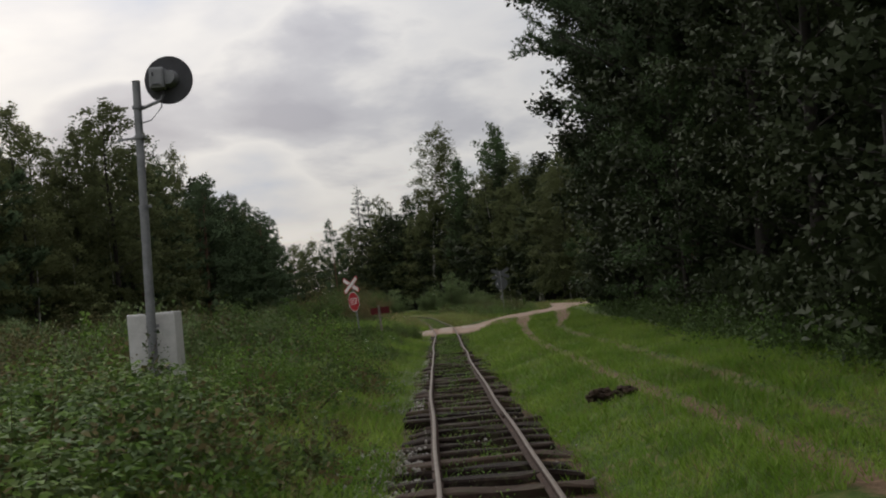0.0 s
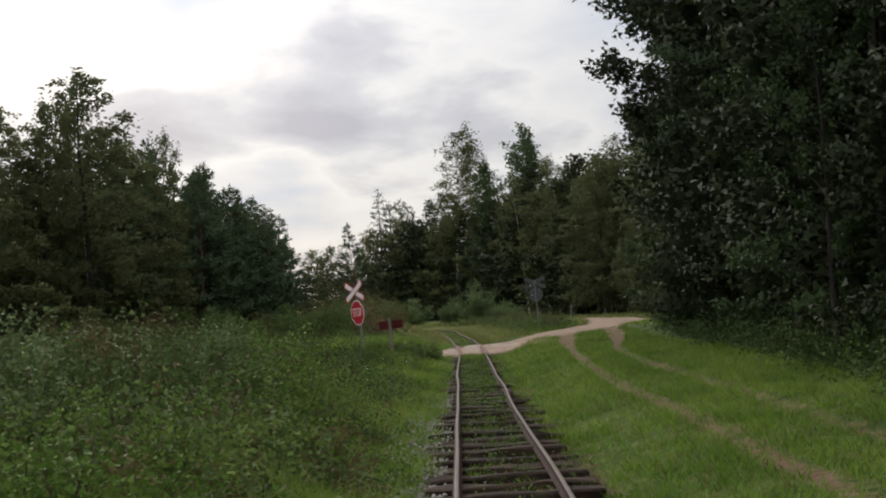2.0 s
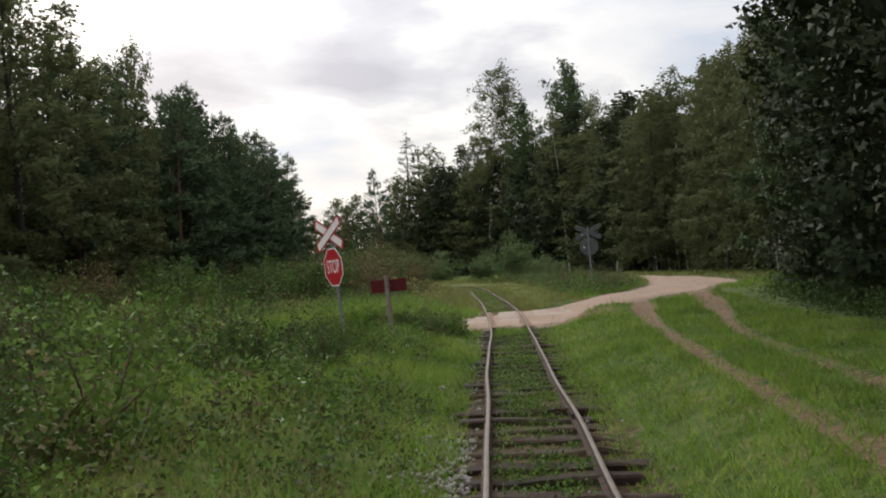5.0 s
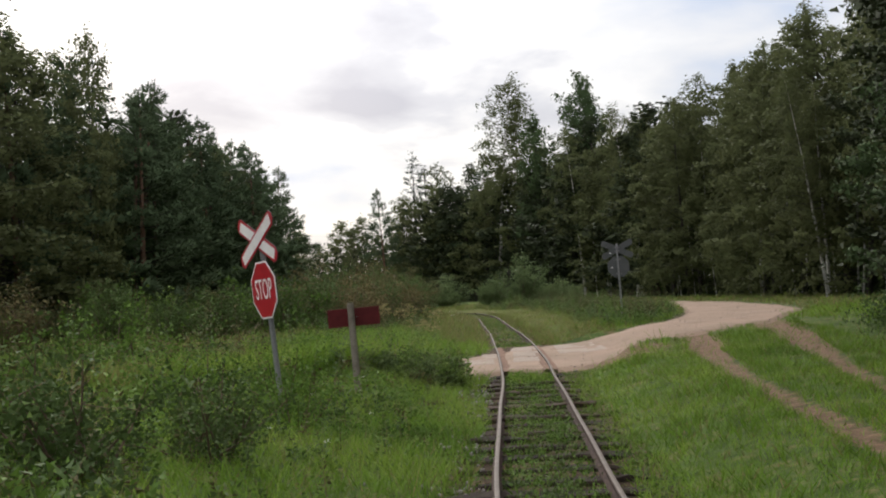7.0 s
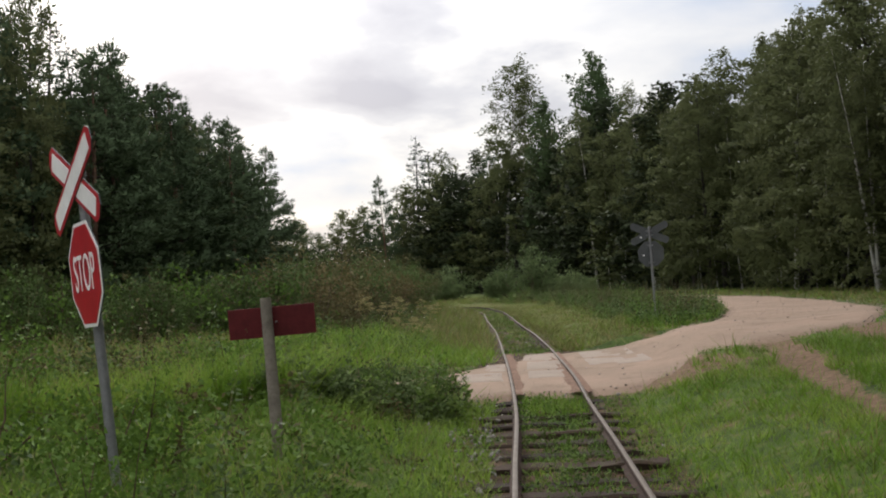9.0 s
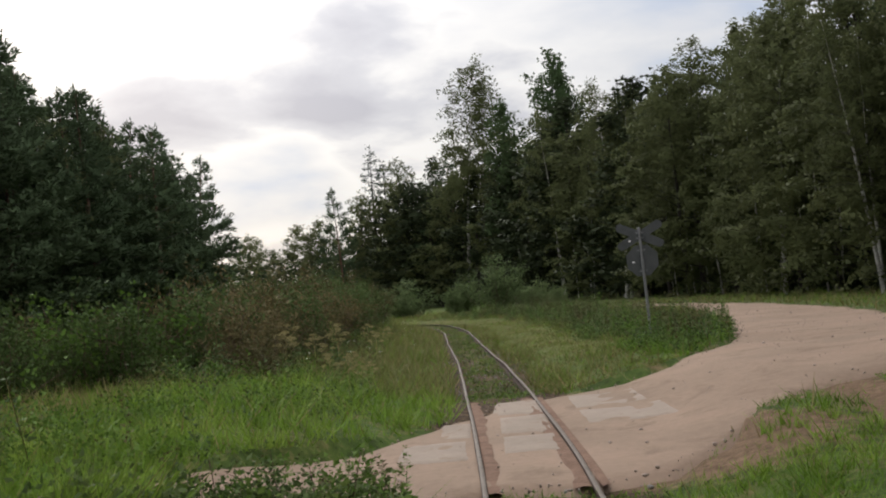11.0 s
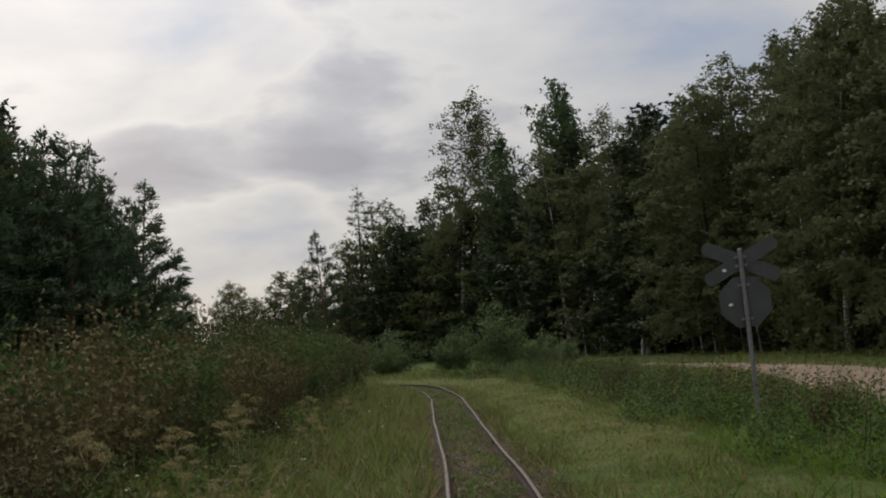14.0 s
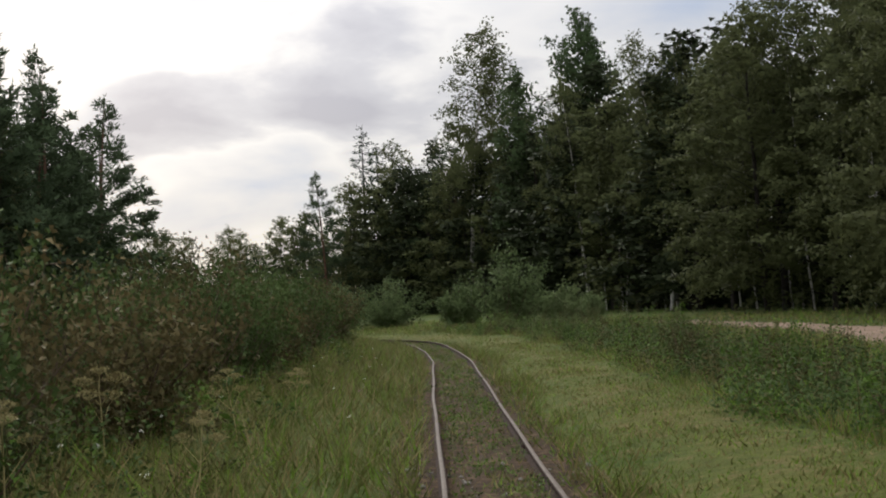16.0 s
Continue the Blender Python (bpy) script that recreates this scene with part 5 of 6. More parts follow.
    p, ways, L, dirs, i = p[~close], ways[~close], L[~close], dirs[~close], i[~close]
    v1, f1 = flakes(p, ways, L * 1.3, L * 0.62, rng)
    v1, nor1 = leafy(v1, f1, unit(dirs + np.array([0, 0, 0.5])), 0.5)
    # upright stalks with leaves and seed spires
    y = np.concatenate([7 + 37 * rng.random(620) ** 1.1, 52 + 38 * rng.random(1000) ** 1.2])
    x = np.concatenate([track_x(y[:620]) - 1.3 - 7 * rng.random(620) ** 1.4, np.where(rng.random(1000) < 0.8, track_x(y[620:]) + 2.9 + 1.9 * rng.random(1000), track_x(y[620:]) - 2.1 - 2 * rng.random(1000))])
    x[:70], y[:70] = -0.95 - 1.7 * rng.random(70), 41.4 + 1.5 * rng.random(70)
    live = ~in_road(x, y)
    x, y = x[live], y[live]
    m = len(x)
    h = np.where(y < 46, np.clip(wild_height(x, y) * rng.uniform(1.0, 1.7, m), np.where((y > 41.3) & (x > -2.7), 0.55, 0.3), 1.25), rng.uniform(0.5, 0.95, m))
    root = np.stack([x, y, ground_z(x, y)], -1)
    top = root + np.stack([rng.normal(size=m) * 0.16, rng.normal(size=m) * 0.16, np.ones(m)], -1) * h[:, None]
    s = unit(np.stack([rng.normal(size=m), rng.normal(size=m), np.zeros(m)], -1)) * 0.006
    v2 = np.stack([root - s, root + s, top], 1).reshape(-1, 3)
    q = 34
    u = rng.uniform(0.2, 1.0, (m, q))
    c = (root[:, None] * (1 - u[..., None]) + top[:, None] * u[..., None]).reshape(-1, 3)
    a = rng.uniform(0, 6.28, m * q)
    w3 = unit(np.stack([np.cos(a), np.sin(a), rng.uniform(-0.3, 0.8, m * q)], -1))
    L3 = (0.11 * (1.12 - u) * (0.6 + 0.5 * h[:, None]) * rng.uniform(0.6, 1.2, (m, q))).ravel() + 0.012
    v3, f3 = flakes(c, w3, L3, L3 * 0.36, rng)
    v3, nor3 = leafy(v3, f3, np.tile([0, 0, 1.0], (len(f3), 1)), 0.4)
    v, f = joined([(v1, f1), (v2, np.arange(3 * m).reshape(m, 3)), (v3, f3)])
    stalk = rng.choice(4, m, p=(0.2, 0.3, 0.28, 0.22))
    spire = np.where(u.ravel() > 0.8, np.where(np.repeat(rng.random(m) < 0.55, q), 2, np.repeat(stalk, q)), np.repeat(stalk, q))
    idx = np.concatenate([K[i], np.full(m, 2), spire])
    ob = link_mesh("weeds", v, f, mats, index=idx, smooth=True, normals=np.concatenate([nor1, np.tile([0, 0, 1.0], (m, 1)), nor3]))
    tagged(ob, "rank leafy weeds in the rough strips beside the track", "weeds", kind="stuff")


def build_bramble_bed():
    """Broad leaves held flat in threes on arching stems."""
    rng = np.random.default_rng(14)
    n = 900
    y = 6.2 + 7.2 * rng.random(n) ** 1.2
    x = -1.75 - 3.9 * rng.random(n) ** 0.85
    h = (rng.uniform(0.24, 0.6, n) + 0.12 * np.sin(x * 2.1 + y * 1.3)) * smooth(1.2, 2.6, -x) + 0.10
    root = np.stack([x, y, ground_z(x, y)], -1)
    k = 7
    a = rng.uniform(0, 6.28, (n, k))
    out = np.stack([np.cos(a), np.sin(a), np.zeros((n, k))], -1)
    stem = root[:, None] + out * rng.uniform(0.04, 0.22, (n, k))[..., None] + np.array([0, 0, 1.0]) * (h[:, None] * rng.uniform(0.55, 1.05, (n, k)))[..., None]
    stem, out = np.repeat(stem.reshape(-1, 3), 3, 0), np.repeat(out.reshape(-1, 3), 3, 0)
    turn = np.tile([-1.0, 0.0, 1.0], n * k) + rng.normal(size=3 * n * k) * 0.2
    way = unit(np.stack([out[:, 0] * np.cos(turn) - out[:, 1] * np.sin(turn), out[:, 0] * np.sin(turn) + out[:, 1] * np.cos(turn), rng.normal(size=len(turn)) * 0.22 - 0.1], -1))
    side = unit(np.cross(way, np.array([0, 0, 1.0]) + rng.normal(size=way.shape) * 0.25))
    up = np.cross(side, way)
    L = rng.uniform(0.05, 0.095, len(turn))[:, None]
    v = np.stack([stem, stem + way * L * 0.45 + side * L * 0.30 + up * L * 0.06, stem + way * L - up * L * 0.12, stem + way * L * 0.45 - side * L * 0.30 + up * L * 0.06], 1).reshape(-1, 3)
    f = np.arange(len(v)).reshape(-1, 4)
    idx = np.repeat(rng.choice(3, n * k, p=(0.50, 0.06, 0.44)), 3)
    ob = link_mesh("bramble_bed", v, f, [M["weed_leaf"], M["rusty_leaf"], M["herb_leaf"]], index=idx)
    tagged(ob, "bed of low brambles with broad green leaves", "brambles", kind="stuff")


build_grass()
build_weeds()
build_bramble_bed()


def build_ballast():
    rng = np.random.default_rng(8)
    bm = bmesh.new()
    bmesh.ops.create_icosphere(bm, subdivisions=1, radius=1)
    base = np.array([v.co[:] for v in bm.verts])
    tri = np.array([[v.index for v in f.verts] for f in bm.faces])
    bm.free()
    n = 4200
    y = np.where(rng.random(n) < 0.7, rng.uniform(7, 31, n), rng.uniform(7, 60, n))
    d = np.where((rng.random(n) < 0.9) & (y < 43), -0.47 - rng.gamma(2.0, 0.14, n), rng.uniform(-0.9, 0.9, n))
    keep = ~((d < -0.5) & (np.sin(y * 0.8) + np.sin(y * 0.31 + 1) < -0.9)) & (np.abs(np.abs(d) - 0.4) > 0.05) & ~((y > 43.5) & (y < 50))
    y, d = y[keep], d[keep]
    n = len(y)
    x = track_x(y) + d
    r = rng.uniform(0.009, 0.024, n)
    p = np.stack([x, y, ground_z(x, y) + r * 0.3 + 0.03 * (d < -0.45)], -1)
    sc = rng.uniform(0.6, 1.25, (n, 1, 3)) * r[:, None, None]
    v = (base[None] * (1 + rng.normal(size=(n, len(base), 1)) * 0.13)) * sc + p[:, None]
    f = tri[None] + (np.arange(n) * len(base))[:, None, None]
    tagged(link_mesh("ballast", v.reshape(-1, 3), f.reshape(-1, 3), M["stone"]), "pale grey ballast stones beside the rail", "gravel", kind="stuff")


build_ballast()


# ---- signs and signal ----
def octagon(r):
    return [(r * math.cos(math.radians(22.5 + 45 * k)) / math.cos(math.radians(22.5)), r * math.sin(math.radians(22.5 + 45 * k)) / math.cos(math.radians(22.5))) for k in range(8)]


def arm_outline(length, width, angle, c=0.045):
    l, w = length / 2, width / 2
    pts = [(-l + c, -w), (l - c, -w), (l, -w + c), (l, w - c), (l - c, w), (-l + c, w), (-l, w - c), (-l, -w + c)]
    ca, sa = math.cos(angle), math.sin(angle)
    return [(x * ca - z * sa, x * sa + z * ca) for x, z in pts]


def raised(outline, z, grow=1.0):
    return [(x * grow, q * grow + z) for x, q in outline]


def letters(text, size, z, y, parent, mat):
    cu = bpy.data.curves.new("lettering", "FONT")
    cu.body, cu.size, cu.align_x, cu.align_y, cu.extrude = text, size, "CENTER", "CENTER", 0.001
    tmp = bpy.data.objects.new("lettering", cu)
    me = bpy.data.meshes.new_from_object(tmp)
    bpy.data.objects.remove(tmp)
    me.materials.append(mat)
    ob = new("lettering", me)
    ob.parent = parent
    ob.matrix_basis = Matrix.Translation((0, y, z)) @ Matrix.Rotation(radians(90), 4, "X") @ Matrix.Diagonal((0.72, 1.25, 1, 1))
    return tagged(ob, "white lettering")


def crossing_sign(x, y, face, lean, label, z_oct, z_cross, top, arm=0.95, sticker=False):
    """Post with a crossbuck over an octagonal stop sign. face: degrees by which its front turns from -y about z."""
    g = float(ground_z(x, y))
    ob = thing("crossing_sign", label, "road sign", pose(x, y, g, 0, 0, face), group="crossing signs")
    ob.matrix_basis = Matrix.Translation((x, y, g)) @ Matrix.Rotation(radians(lean), 4, "Y") @ Matrix.Rotation(radians(face), 4, "Z")
    zo, zc, zt = z_oct - g, z_cross - g, top - g
    bm = bmesh.new()
    rod(bm, (0, 0.03, -0.3), (0, 0.03, zt), 0.028)
    rod(bm, (0, 0.03, zt), (0, 0.03, zt + 0.012), 0.031, 0.02)
    post = part("post", bm, M["galvanised"], ob, "grey galvanised steel pipe post")
    for z in (zc - 0.05, zc + 0.05, zo + 0.2, zo - 0.2):
        bm = bmesh.new()
        box(bm, 0, 0.012, z, 0.14, 0.012, 0.03, bevel=0.002)
        rod(bm, (0, 0.03, z - 0.014), (0, 0.03, z + 0.014), 0.034)
        part("clamp", bm, M["galvanised"], post)
    for k, (ang, y0) in enumerate(((radians(-26), -0.012), (radians(26), -0.020))):
        bm = bmesh.new()
        plate(bm, raised(arm_outline(arm, 0.165, ang), zc), y0, y0 + 0.006)
        back = part("crossbuck_arm", bm, M["sign_back"], ob, "grey metal back of a crossing arm")
        bm = bmesh.new()
        plate(bm, raised(arm_outline(arm - 0.006, 0.159, ang), zc), y0 - 0.0025, y0 - 0.0005)
        part("red_border", bm, M["sign_red"], back, "dark red border")
        bm = bmesh.new()
        plate(bm, raised(arm_outline(arm - 0.12, 0.11, ang, 0.01), zc), y0 - 0.005, y0 - 0.003)
        part("white_face", bm, M["sign_white"], back, "white reflective face")
    bm = bmesh.new()
    plate(bm, raised(octagon(0.295), zo), -0.004, 0.002)
    disc = part("stop_plate", bm, M["sign_back"], ob, "octagonal grey metal plate")
    bm = bmesh.new()
    plate(bm, raised(octagon(0.292), zo), -0.0065, -0.0045)
    part("white_border", bm, M["sign_white"], disc, "white border")
    bm = bmesh.new()
    plate(bm, raised(octagon(0.272), zo), -0.009, -0.007)
    part("red_face", bm, M["sign_red"], disc, "red octagonal face")
    if sticker:
        for dx, dz in ((0.17, zo - zc - 0.02), (0.20, -0.09)):
            bm = bmesh.new()
            box(bm, dx, 0.0085, zc + dz, 0.045, 0.002, 0.03)
            part("sticker", bm, M["sign_white"], disc, "small white sticker")
    letters("STOP", 0.235, zo, -0.0105, disc, M["sign_white"])
    return ob


crossing_sign(-2.62, 36.2, -54, -4.5, "red stop sign below a red and white crossbuck on steel post", 1.52, 2.03, 2.09)
crossing_sign(2.85, 57.5, 180 - 10, -1.5, "crossbuck and stop sign with grey backs on a weedy post", 1.84, 2.32, 2.46, sticker=True)


def red_board(x, y):
    g = float(ground_z(x, y))
    ob = thing("marker_board", "dark red wooden board nailed to a weathered post", "sign board")
    ob.matrix_basis = Matrix.Translation((x, y, g)) @ Matrix.Rotation(radians(-2.5), 4, "Y") @ Matrix.Rotation(radians(8), 4, "Z")
    bm = bmesh.new()
    rod(bm, (0, 0, -0.2), (0, 0, 1.13), 0.045, 0.038, 14)
    part("post", bm, M["grey_wood"], ob, "weathered grey wooden post")
    bm = bmesh.new()
    box(bm, 0.03, 0.055, 0.96, 0.60, 0.022, 0.21, bevel=0.004)
    board = part("board", bm, M["board_red"], ob, "dark red painted board")
    for dx in (-0.02, 0.06):
        bm = bmesh.new()
        rod(bm, (dx, 0.0, 0.96), (dx, 0.075, 0.96), 0.006, sides=8)
        part("bolt", bm, M["galvanised"], board)


red_board(-2.03, 37.9)


def signal(x, y):
    g = float(ground_z(x, y))
    ob = thing("railway_signal", "grey signal post with round black target, seen from behind", "railway signal")
    ob.matrix_basis = Matrix.Translation((x, y, g)) @ Matrix.Rotation(radians(1.0), 4, "Y")
    H = 4.52 - g
    bm = bmesh.new()
    rod(bm, (0, 0, -0.3), (0, 0, 2.6), 0.062, 0.058)
    rod(bm, (0, 0, 2.6), (0, 0, H), 0.052)
    rod(bm, (0, 0, H), (0, 0, H + 0.015), 0.058)
    post = part("post", bm, M["galvanised"], ob, "grey steel post")
    for z in (1.05, 2.6, H - 0.72, H - 0.33):
        bm = bmesh.new()
        rod(bm, (0, 0, z - 0.02), (0, 0, z + 0.02), 0.07)
        box(bm, 0.075, 0, z, 0.05, 0.03, 0.04, bevel=0.004)
        part("clamp", bm, M["galvanised"], post)
    bm = bmesh.new()
    rod(bm, (0.03, 0, H - 0.36), (0.30, 0, H - 0.26), 0.022)
    rod(bm, (0.30, 0, H - 0.26), (0.34, 0.02, H - 0.18), 0.02)
    part("bracket", bm, M["galvanised"], ob)
    bm = bmesh.new()
    rod(bm, (0.40, 0.10, H + 0.02), (0.40, 0.125, H + 0.02), 0.315, sides=48)
    disc = part("target_disc", bm, M["black_paint"], ob, "round matt black target disc")
    bm = bmesh.new()
    box(bm, 0.29, -0.02, H + 0.02, 0.19, 0.22, 0.27, bevel=0.02)
    box(bm, 0.29, -0.135, H + 0.02, 0.15, 0.012, 0.20, bevel=0.005)
    head = part("lamp_housing", bm, M["galvanised"], ob, "grey metal lamp housing")
    bm = bmesh.new()
    rod(bm, (0.42, -0.06, H + 0.03), (0.42, 0.10, H + 0.03), 0.09, 0.12, 20)
    part("lamp_neck", bm, M["galvanised"], head)
    bm = bmesh.new()
    box(bm, 0.29, -0.146, H - 0.07, 0.10, 0.012, 0.012)
    box(bm, 0.25, -0.146, H + 0.06, 0.02, 0.012, 0.05)
    part("latch", bm, M["black_paint"], head)
    v, f = tube([(0.36, -0.02, H - 0.1), (0.32, -0.05, H - 0.36), (0.18, -0.06, H - 0.52), (0.04, -0.06, H - 0.55)], [0.008] * 4, 6)
    link_mesh("cable", v, f, M["black_paint"], ob, smooth=True)
    bm = bmesh.new()
    rod(bm, (0.05, -0.02, H - 0.72), (-0.28, -0.02, H - 0.75), 0.016)
    part("step_iron", bm, M["galvanised"], post)
    # equipment cabinet behind the post
    cab = thing("signal_cabinet", "white weathered steel equipment cabinet behind the signal post", "cabinet", pose(x - 0.02, y + 0.36, g, 0, 0, -4))
    bm = bmesh.new()
    box(bm, 0, 0, 0.70, 0.64, 0.32, 1.04, bevel=0.012)
    body = part("body", bm, M["cabinet_paint"], cab)
    for sx in (-1, 1):
        bm = bmesh.new()
        box(bm, sx * 0.165, -0.168, 0.70, 0.295, 0.012, 1.0, bevel=0.004)
        door = part("door", bm, M["cabinet_paint"], body)
        bm = bmesh.new()
        for k in range(4):
            box(bm, sx * 0.165, -0.178, 0.42 + 0.03 * k, 0.12, 0.008, 0.012)
        part("vent", bm, M["sign_back"], door, "dark vent slots")
        bm = bmesh.new()
        box(bm, sx * 0.05, -0.182, 0.78, 0.02, 0.02, 0.11, bevel=0.004)
        part("handle", bm, M["galvanised"], door)
    for sx in (-0.3, 0.3):
        bm = bmesh.new()
        box(bm, sx, 0, 0.1, 0.07, 0.26, 0.5, bevel=0.005)
        part("leg", bm, M["galvanised"], cab)


signal(-3.77, 15.4)


def climbing_vine(x, y):
    rng = np.random.default_rng(33)
    g = float(ground_z(x, y))
    ob = thing("climbing_vine", "dark leafy vine climbing the foot of the signal post", "vine", pose(x, y, g))
    t = np.linspace(0, 1, 14)
    paths = [np.stack([0.075 * np.cos(t * 9 + q), 0.075 * np.sin(t * 9 + q) - 0.01, t * top], -1) for q, top in ((0.0, 1.25), (2.2, 0.95), (4.1, 0.7))]
    v, f = joined([tube(p, np.full(14, 0.005), 4) for p in paths])
    link_mesh("stem", v, f, M["twig"], ob)
    c = np.concatenate([p[rng.integers(14, size=60)] for p in paths] + [np.stack([rng.normal(0.13, 0.05, 70), np.full(70, -0.03), rng.normal(0.42, 0.09, 70)], -1)])
    c = c + rng.normal(size=c.shape) * 0.025
    L = rng.uniform(0.03, 0.065, len(c))
    v, f = blades(c, unit(rng.normal(size=c.shape) + np.array([0, -0.4, 0.2])), L, L * 0.8, rng)
    link_mesh("foliage", v, f, M["shrub_leaf"], ob)


climbing_vine(-3.77, 15.4)


def soil_heap(x, y):
    rng = np.random.default_rng(9)
    ob = thing("soil_heap", "heap of dark dug-up soil clods in the grass", "soil heap", pose(x, y, float(ground_z(x, y))))
    for k in range(90):
        bm = bmesh.new()
        r = rng.uniform(0.014, 0.05)
        bmesh.ops.create_icosphere(bm, subdivisions=2, radius=r)
        for v in bm.verts:
            v.co *= 1 + 0.9 * noise.noise(v.co * 22 + Vector((k, 0, 0))) + 0.35 * noise.noise(v.co * 70 + Vector((0, k, 0)))
            v.co.z *= 0.65
        c = part("clod", bm, M["soil"], ob)
        x0 = float(np.clip((-0.13 if k % 2 else 0.12) + rng.normal() * 0.075, -0.28, 0.28))
        c.location = (x0, rng.normal() * 0.08, rng.uniform(0.0, 0.12) * (1 - 1.6 * abs(x0 - (-0.13 if k % 2 else 0.12))))
        c.rotation_euler = (0, 0, rng.uniform(0, 6.28))


soil_heap(1.77, 13.1)


# ---- small plants and stones ----
def build_road_stones():
    rng = np.random.default_rng(18)
    n = 4200
    k = rng.integers(len(ROAD_LINE) - 1, size=n)
    u = np.where(rng.random(n) < 0.5, rng.random(n), np.where(rng.random(n) < 0.5, 0.06 * rng.random(n), 1 - 0.06 * rng.random(n)))
    p = ROAD_LINE[k, :2] * (1 - u[:, None]) + ROAD_LINE[k, 2:] * u[:, None] + rng.normal(size=(n, 2)) * 0.12
    near = (p[:, 0] > -9) & (np.abs(np.abs(p[:, 0] - track_x(p[:, 1])) - 0.38) > 0.08)
    p = p[near]
    n = len(p)
    r = rng.gamma(2.0, 0.0029, n) + 0.004
    bm = bmesh.new()
    bmesh.ops.create_icosphere(bm, subdivisions=1, radius=1)
    base = np.array([v.co[:] for v in bm.verts])
    tri = np.array([[v.index for v in f.verts] for f in bm.faces])
    bm.free()
    z = road_z(p[:, 0], p[:, 1]) + 0.012 + r * 0.25
    v = base[None] * (1 + rng.normal(size=(n, len(base), 1)) * 0.14) * rng.uniform(0.6, 1.3, (n, 1, 3)) * r[:, None, None] + np.column_stack([p, z])[:, None]
    f = tri[None] + (np.arange(n) * len(base))[:, None, None]
    tagged(link_mesh("road_stones", v.reshape(-1, 3), f.reshape(-1, 3), M["pebble"]), "loose brown pebbles on the sandy road", "gravel", kind="stuff")


build_road_stones()


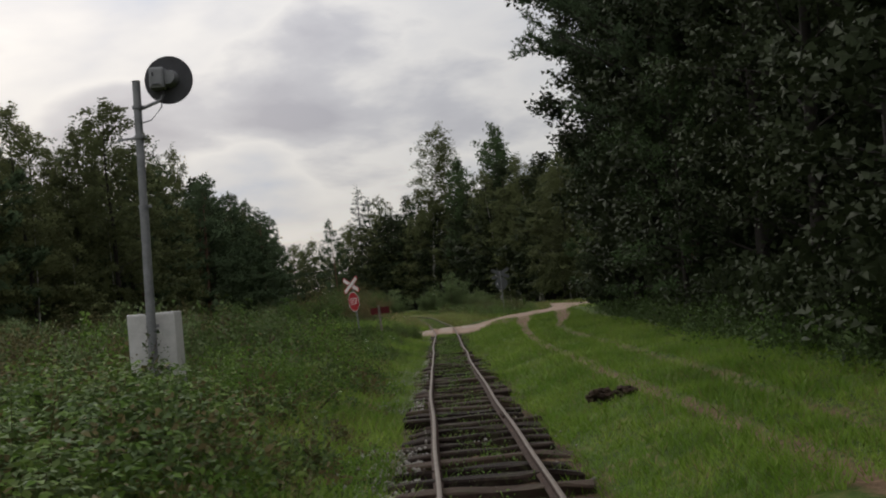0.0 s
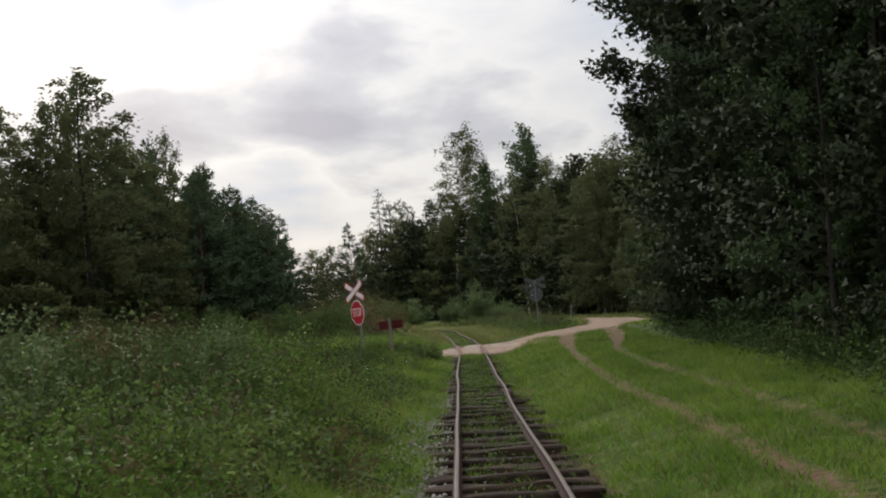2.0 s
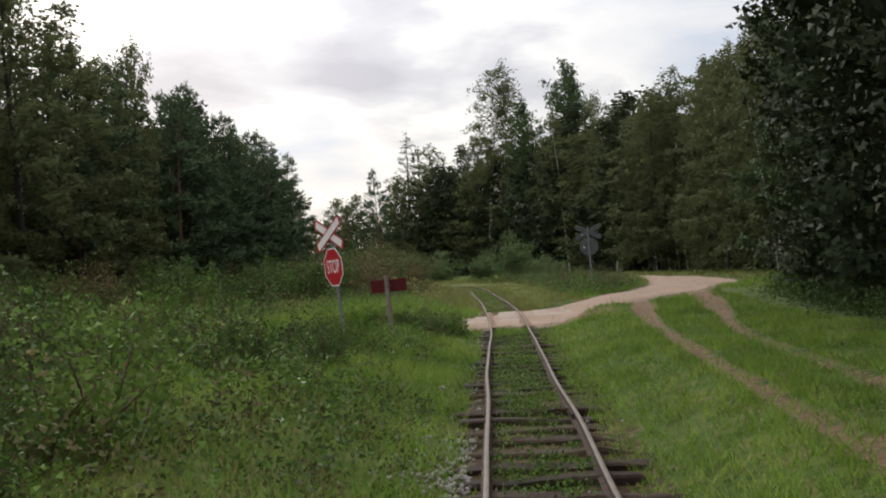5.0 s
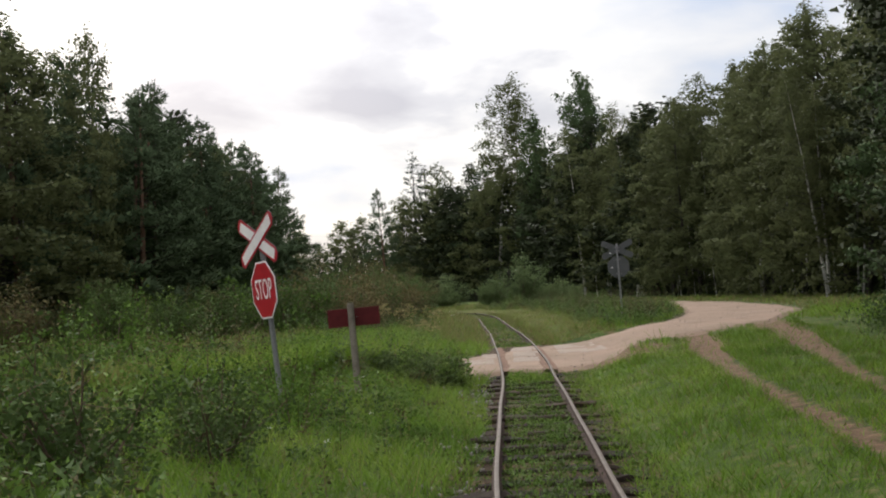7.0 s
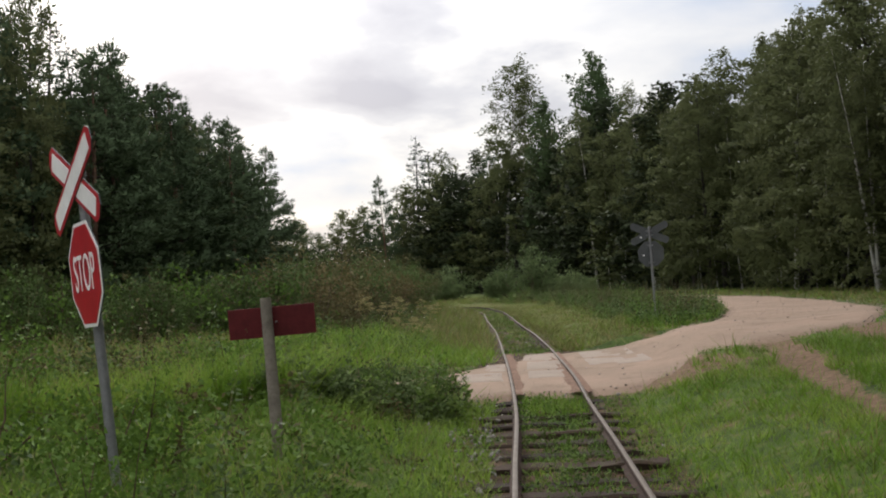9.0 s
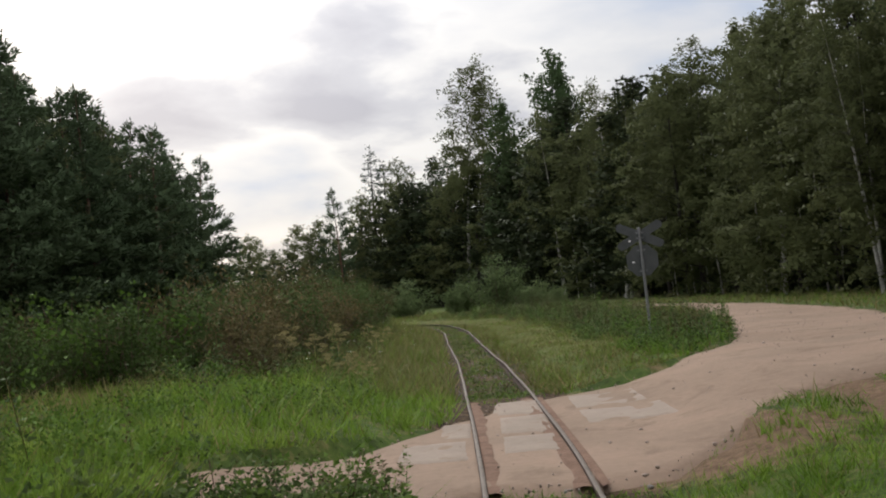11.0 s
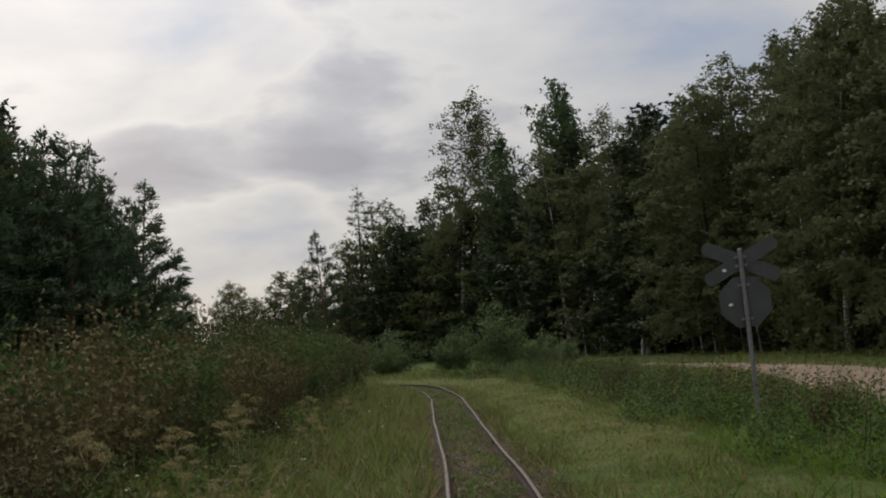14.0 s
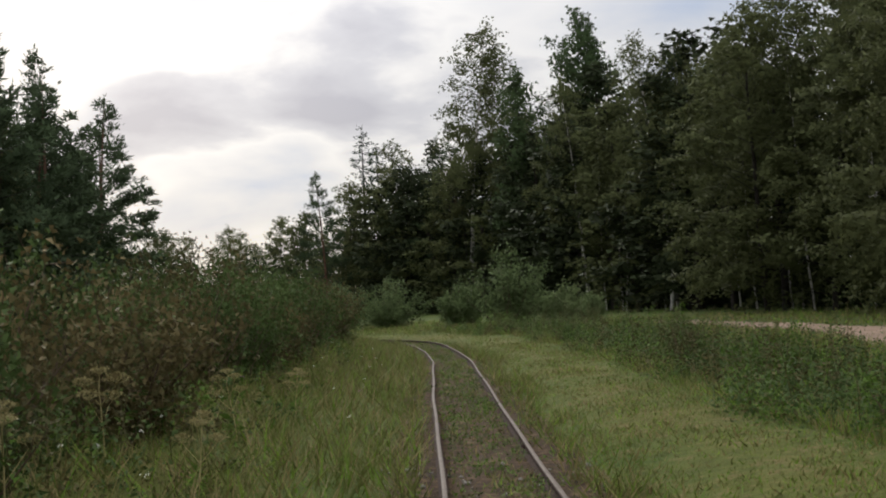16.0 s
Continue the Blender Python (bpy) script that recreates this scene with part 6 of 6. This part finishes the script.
def umbellifer(h, seed, label, head_mat):
    """A tall stalk with flat branching seed heads."""
    rng = np.random.default_rng(seed)
    ob = thing("umbellifer", label, "wild plant", group="seed-head plants")
    stalk = wander(rng, (0, 0, -0.05), (0.05, 0.05, 1), h * 0.9, 5, 0.05)
    arms = [(stalk[5], unit(np.array([0.1, 0.1, 1.0])), h * 0.14)] + [(stalk[k], unit(np.array([math.cos(a), math.sin(a), 0.9])), h * 0.3) for k, a in ((3, 0.6), (3, 3.4), (4, 2.0), (4, 5.1))]
    pieces = [tube(stalk, np.linspace(0.011, 0.006, 6), 5)]
    ends = []
    for p, w, l in arms:
        arm = wander(rng, p, w, l, 3, 0.08)
        pieces.append(tube(arm, np.linspace(0.006, 0.004, 4), 4))
        ends.append(arm[-1])
    v, f = joined(pieces)
    link_mesh("stalk", v, f, M["umbel_dry"], ob)
    for e in ends:
        rays, R = [], rng.uniform(0.09, 0.15)
        c, w = [], []
        for k in range(30):
            a, rr = k * 2.4, R * math.sqrt((k + 0.5) / 30)
            tip = e + np.array([math.cos(a) * rr, math.sin(a) * rr, R * 0.75 - rr * rr * 3])
            rays.append(tube(np.array([e, tip]), np.array([0.0018, 0.0014]), 3))
            for _ in range(5):
                c.append(tip + rng.normal(size=3) * 0.008), w.append(unit(rng.normal(size=3) * 0.6 + np.array([0, 0, 0.8])))
        leaf = blades(np.array(c), np.array(w), np.full(len(c), 0.02), np.full(len(c), 0.016), rng)
        v, f = joined(rays + [leaf])
        link_mesh("seed_head", v, f, M[head_mat], ob)
    n = 26
    u = rng.uniform(0.05, 0.55, n)
    c = np.array([stalk[0] + (stalk[-1] - stalk[0]) * q for q in u])
    a = rng.uniform(0, 6.28, n)
    v, f = blades(c, unit(np.stack([np.cos(a), np.sin(a), rng.uniform(-0.1, 0.6, n)], -1)), rng.uniform(0.1, 0.22, n) * h, rng.uniform(0.04, 0.09, n) * h, rng)
    link_mesh("foliage", v, f, M["weed_leaf"], ob)
    return ob


def seed_heads():
    rng = np.random.default_rng(52)
    U = [umbellifer(1.0, 1, "tall wild plant with flat yellowish dry seed heads", "umbel_dry"), umbellifer(1.1, 2, "tall wild plant with flat yellowish dry seed heads", "umbel_dry")]
    put = placer(U, rng, 4)
    for k, (x, y, h) in enumerate(((-2.8, 54.8, 0.9), (-2.9, 55.6, 0.95), (-3.0, 53.6, 0.85), (-2.4, 57.4, 0.8), (-3.3, 58.4, 1.0), (-2.7, 60.1, 0.9), (-3.6, 54.3, 1.1), (-2.6, 62.6, 0.75), (-3.2, 51.8, 1.0), (-2.05, 51.0, 0.55), (-2.3, 51.6, 0.62), (-2.45, 51.1, 0.6), (-2.0, 52.2, 0.52), (-2.6, 52.3, 0.68), (-2.3, 53.0, 0.6),
                                   (-3.9, 27.2, 0.9))):
        put(U[k % 2], x, y, h * 0.78)


seed_heads()


def build_flowers():
    rng = np.random.default_rng(64)
    y = np.concatenate([rng.uniform(10, 42, 22), rng.uniform(51, 75, 34)])
    x = track_x(y) - 1.0 - rng.gamma(1.6, 0.8, len(y))
    keep = ~in_road(x, y)
    x, y = x[keep], y[keep]
    p = np.stack([x, y, ground_z(x, y) + rng.uniform(0.2, 0.42, len(x))], -1)
    c = np.repeat(p, 7, 0) + rng.normal(size=(7 * len(p), 3)) * np.array([0.012, 0.012, 0.005])
    v, f = blades(c, unit(rng.normal(size=c.shape) * np.array([1, 1, 0.3]) + np.array([0, 0, 0.4])), np.full(len(c), 0.014), np.full(len(c), 0.010), rng)
    idx = np.repeat((rng.random(len(p)) < 0.16).astype(int), 7)
    tagged(link_mesh("wildflowers", v, f, [M["petal"], M["petal_purple"]], index=idx), "small white and purple wildflowers in the grass", "flowers", kind="stuff")


build_flowers()
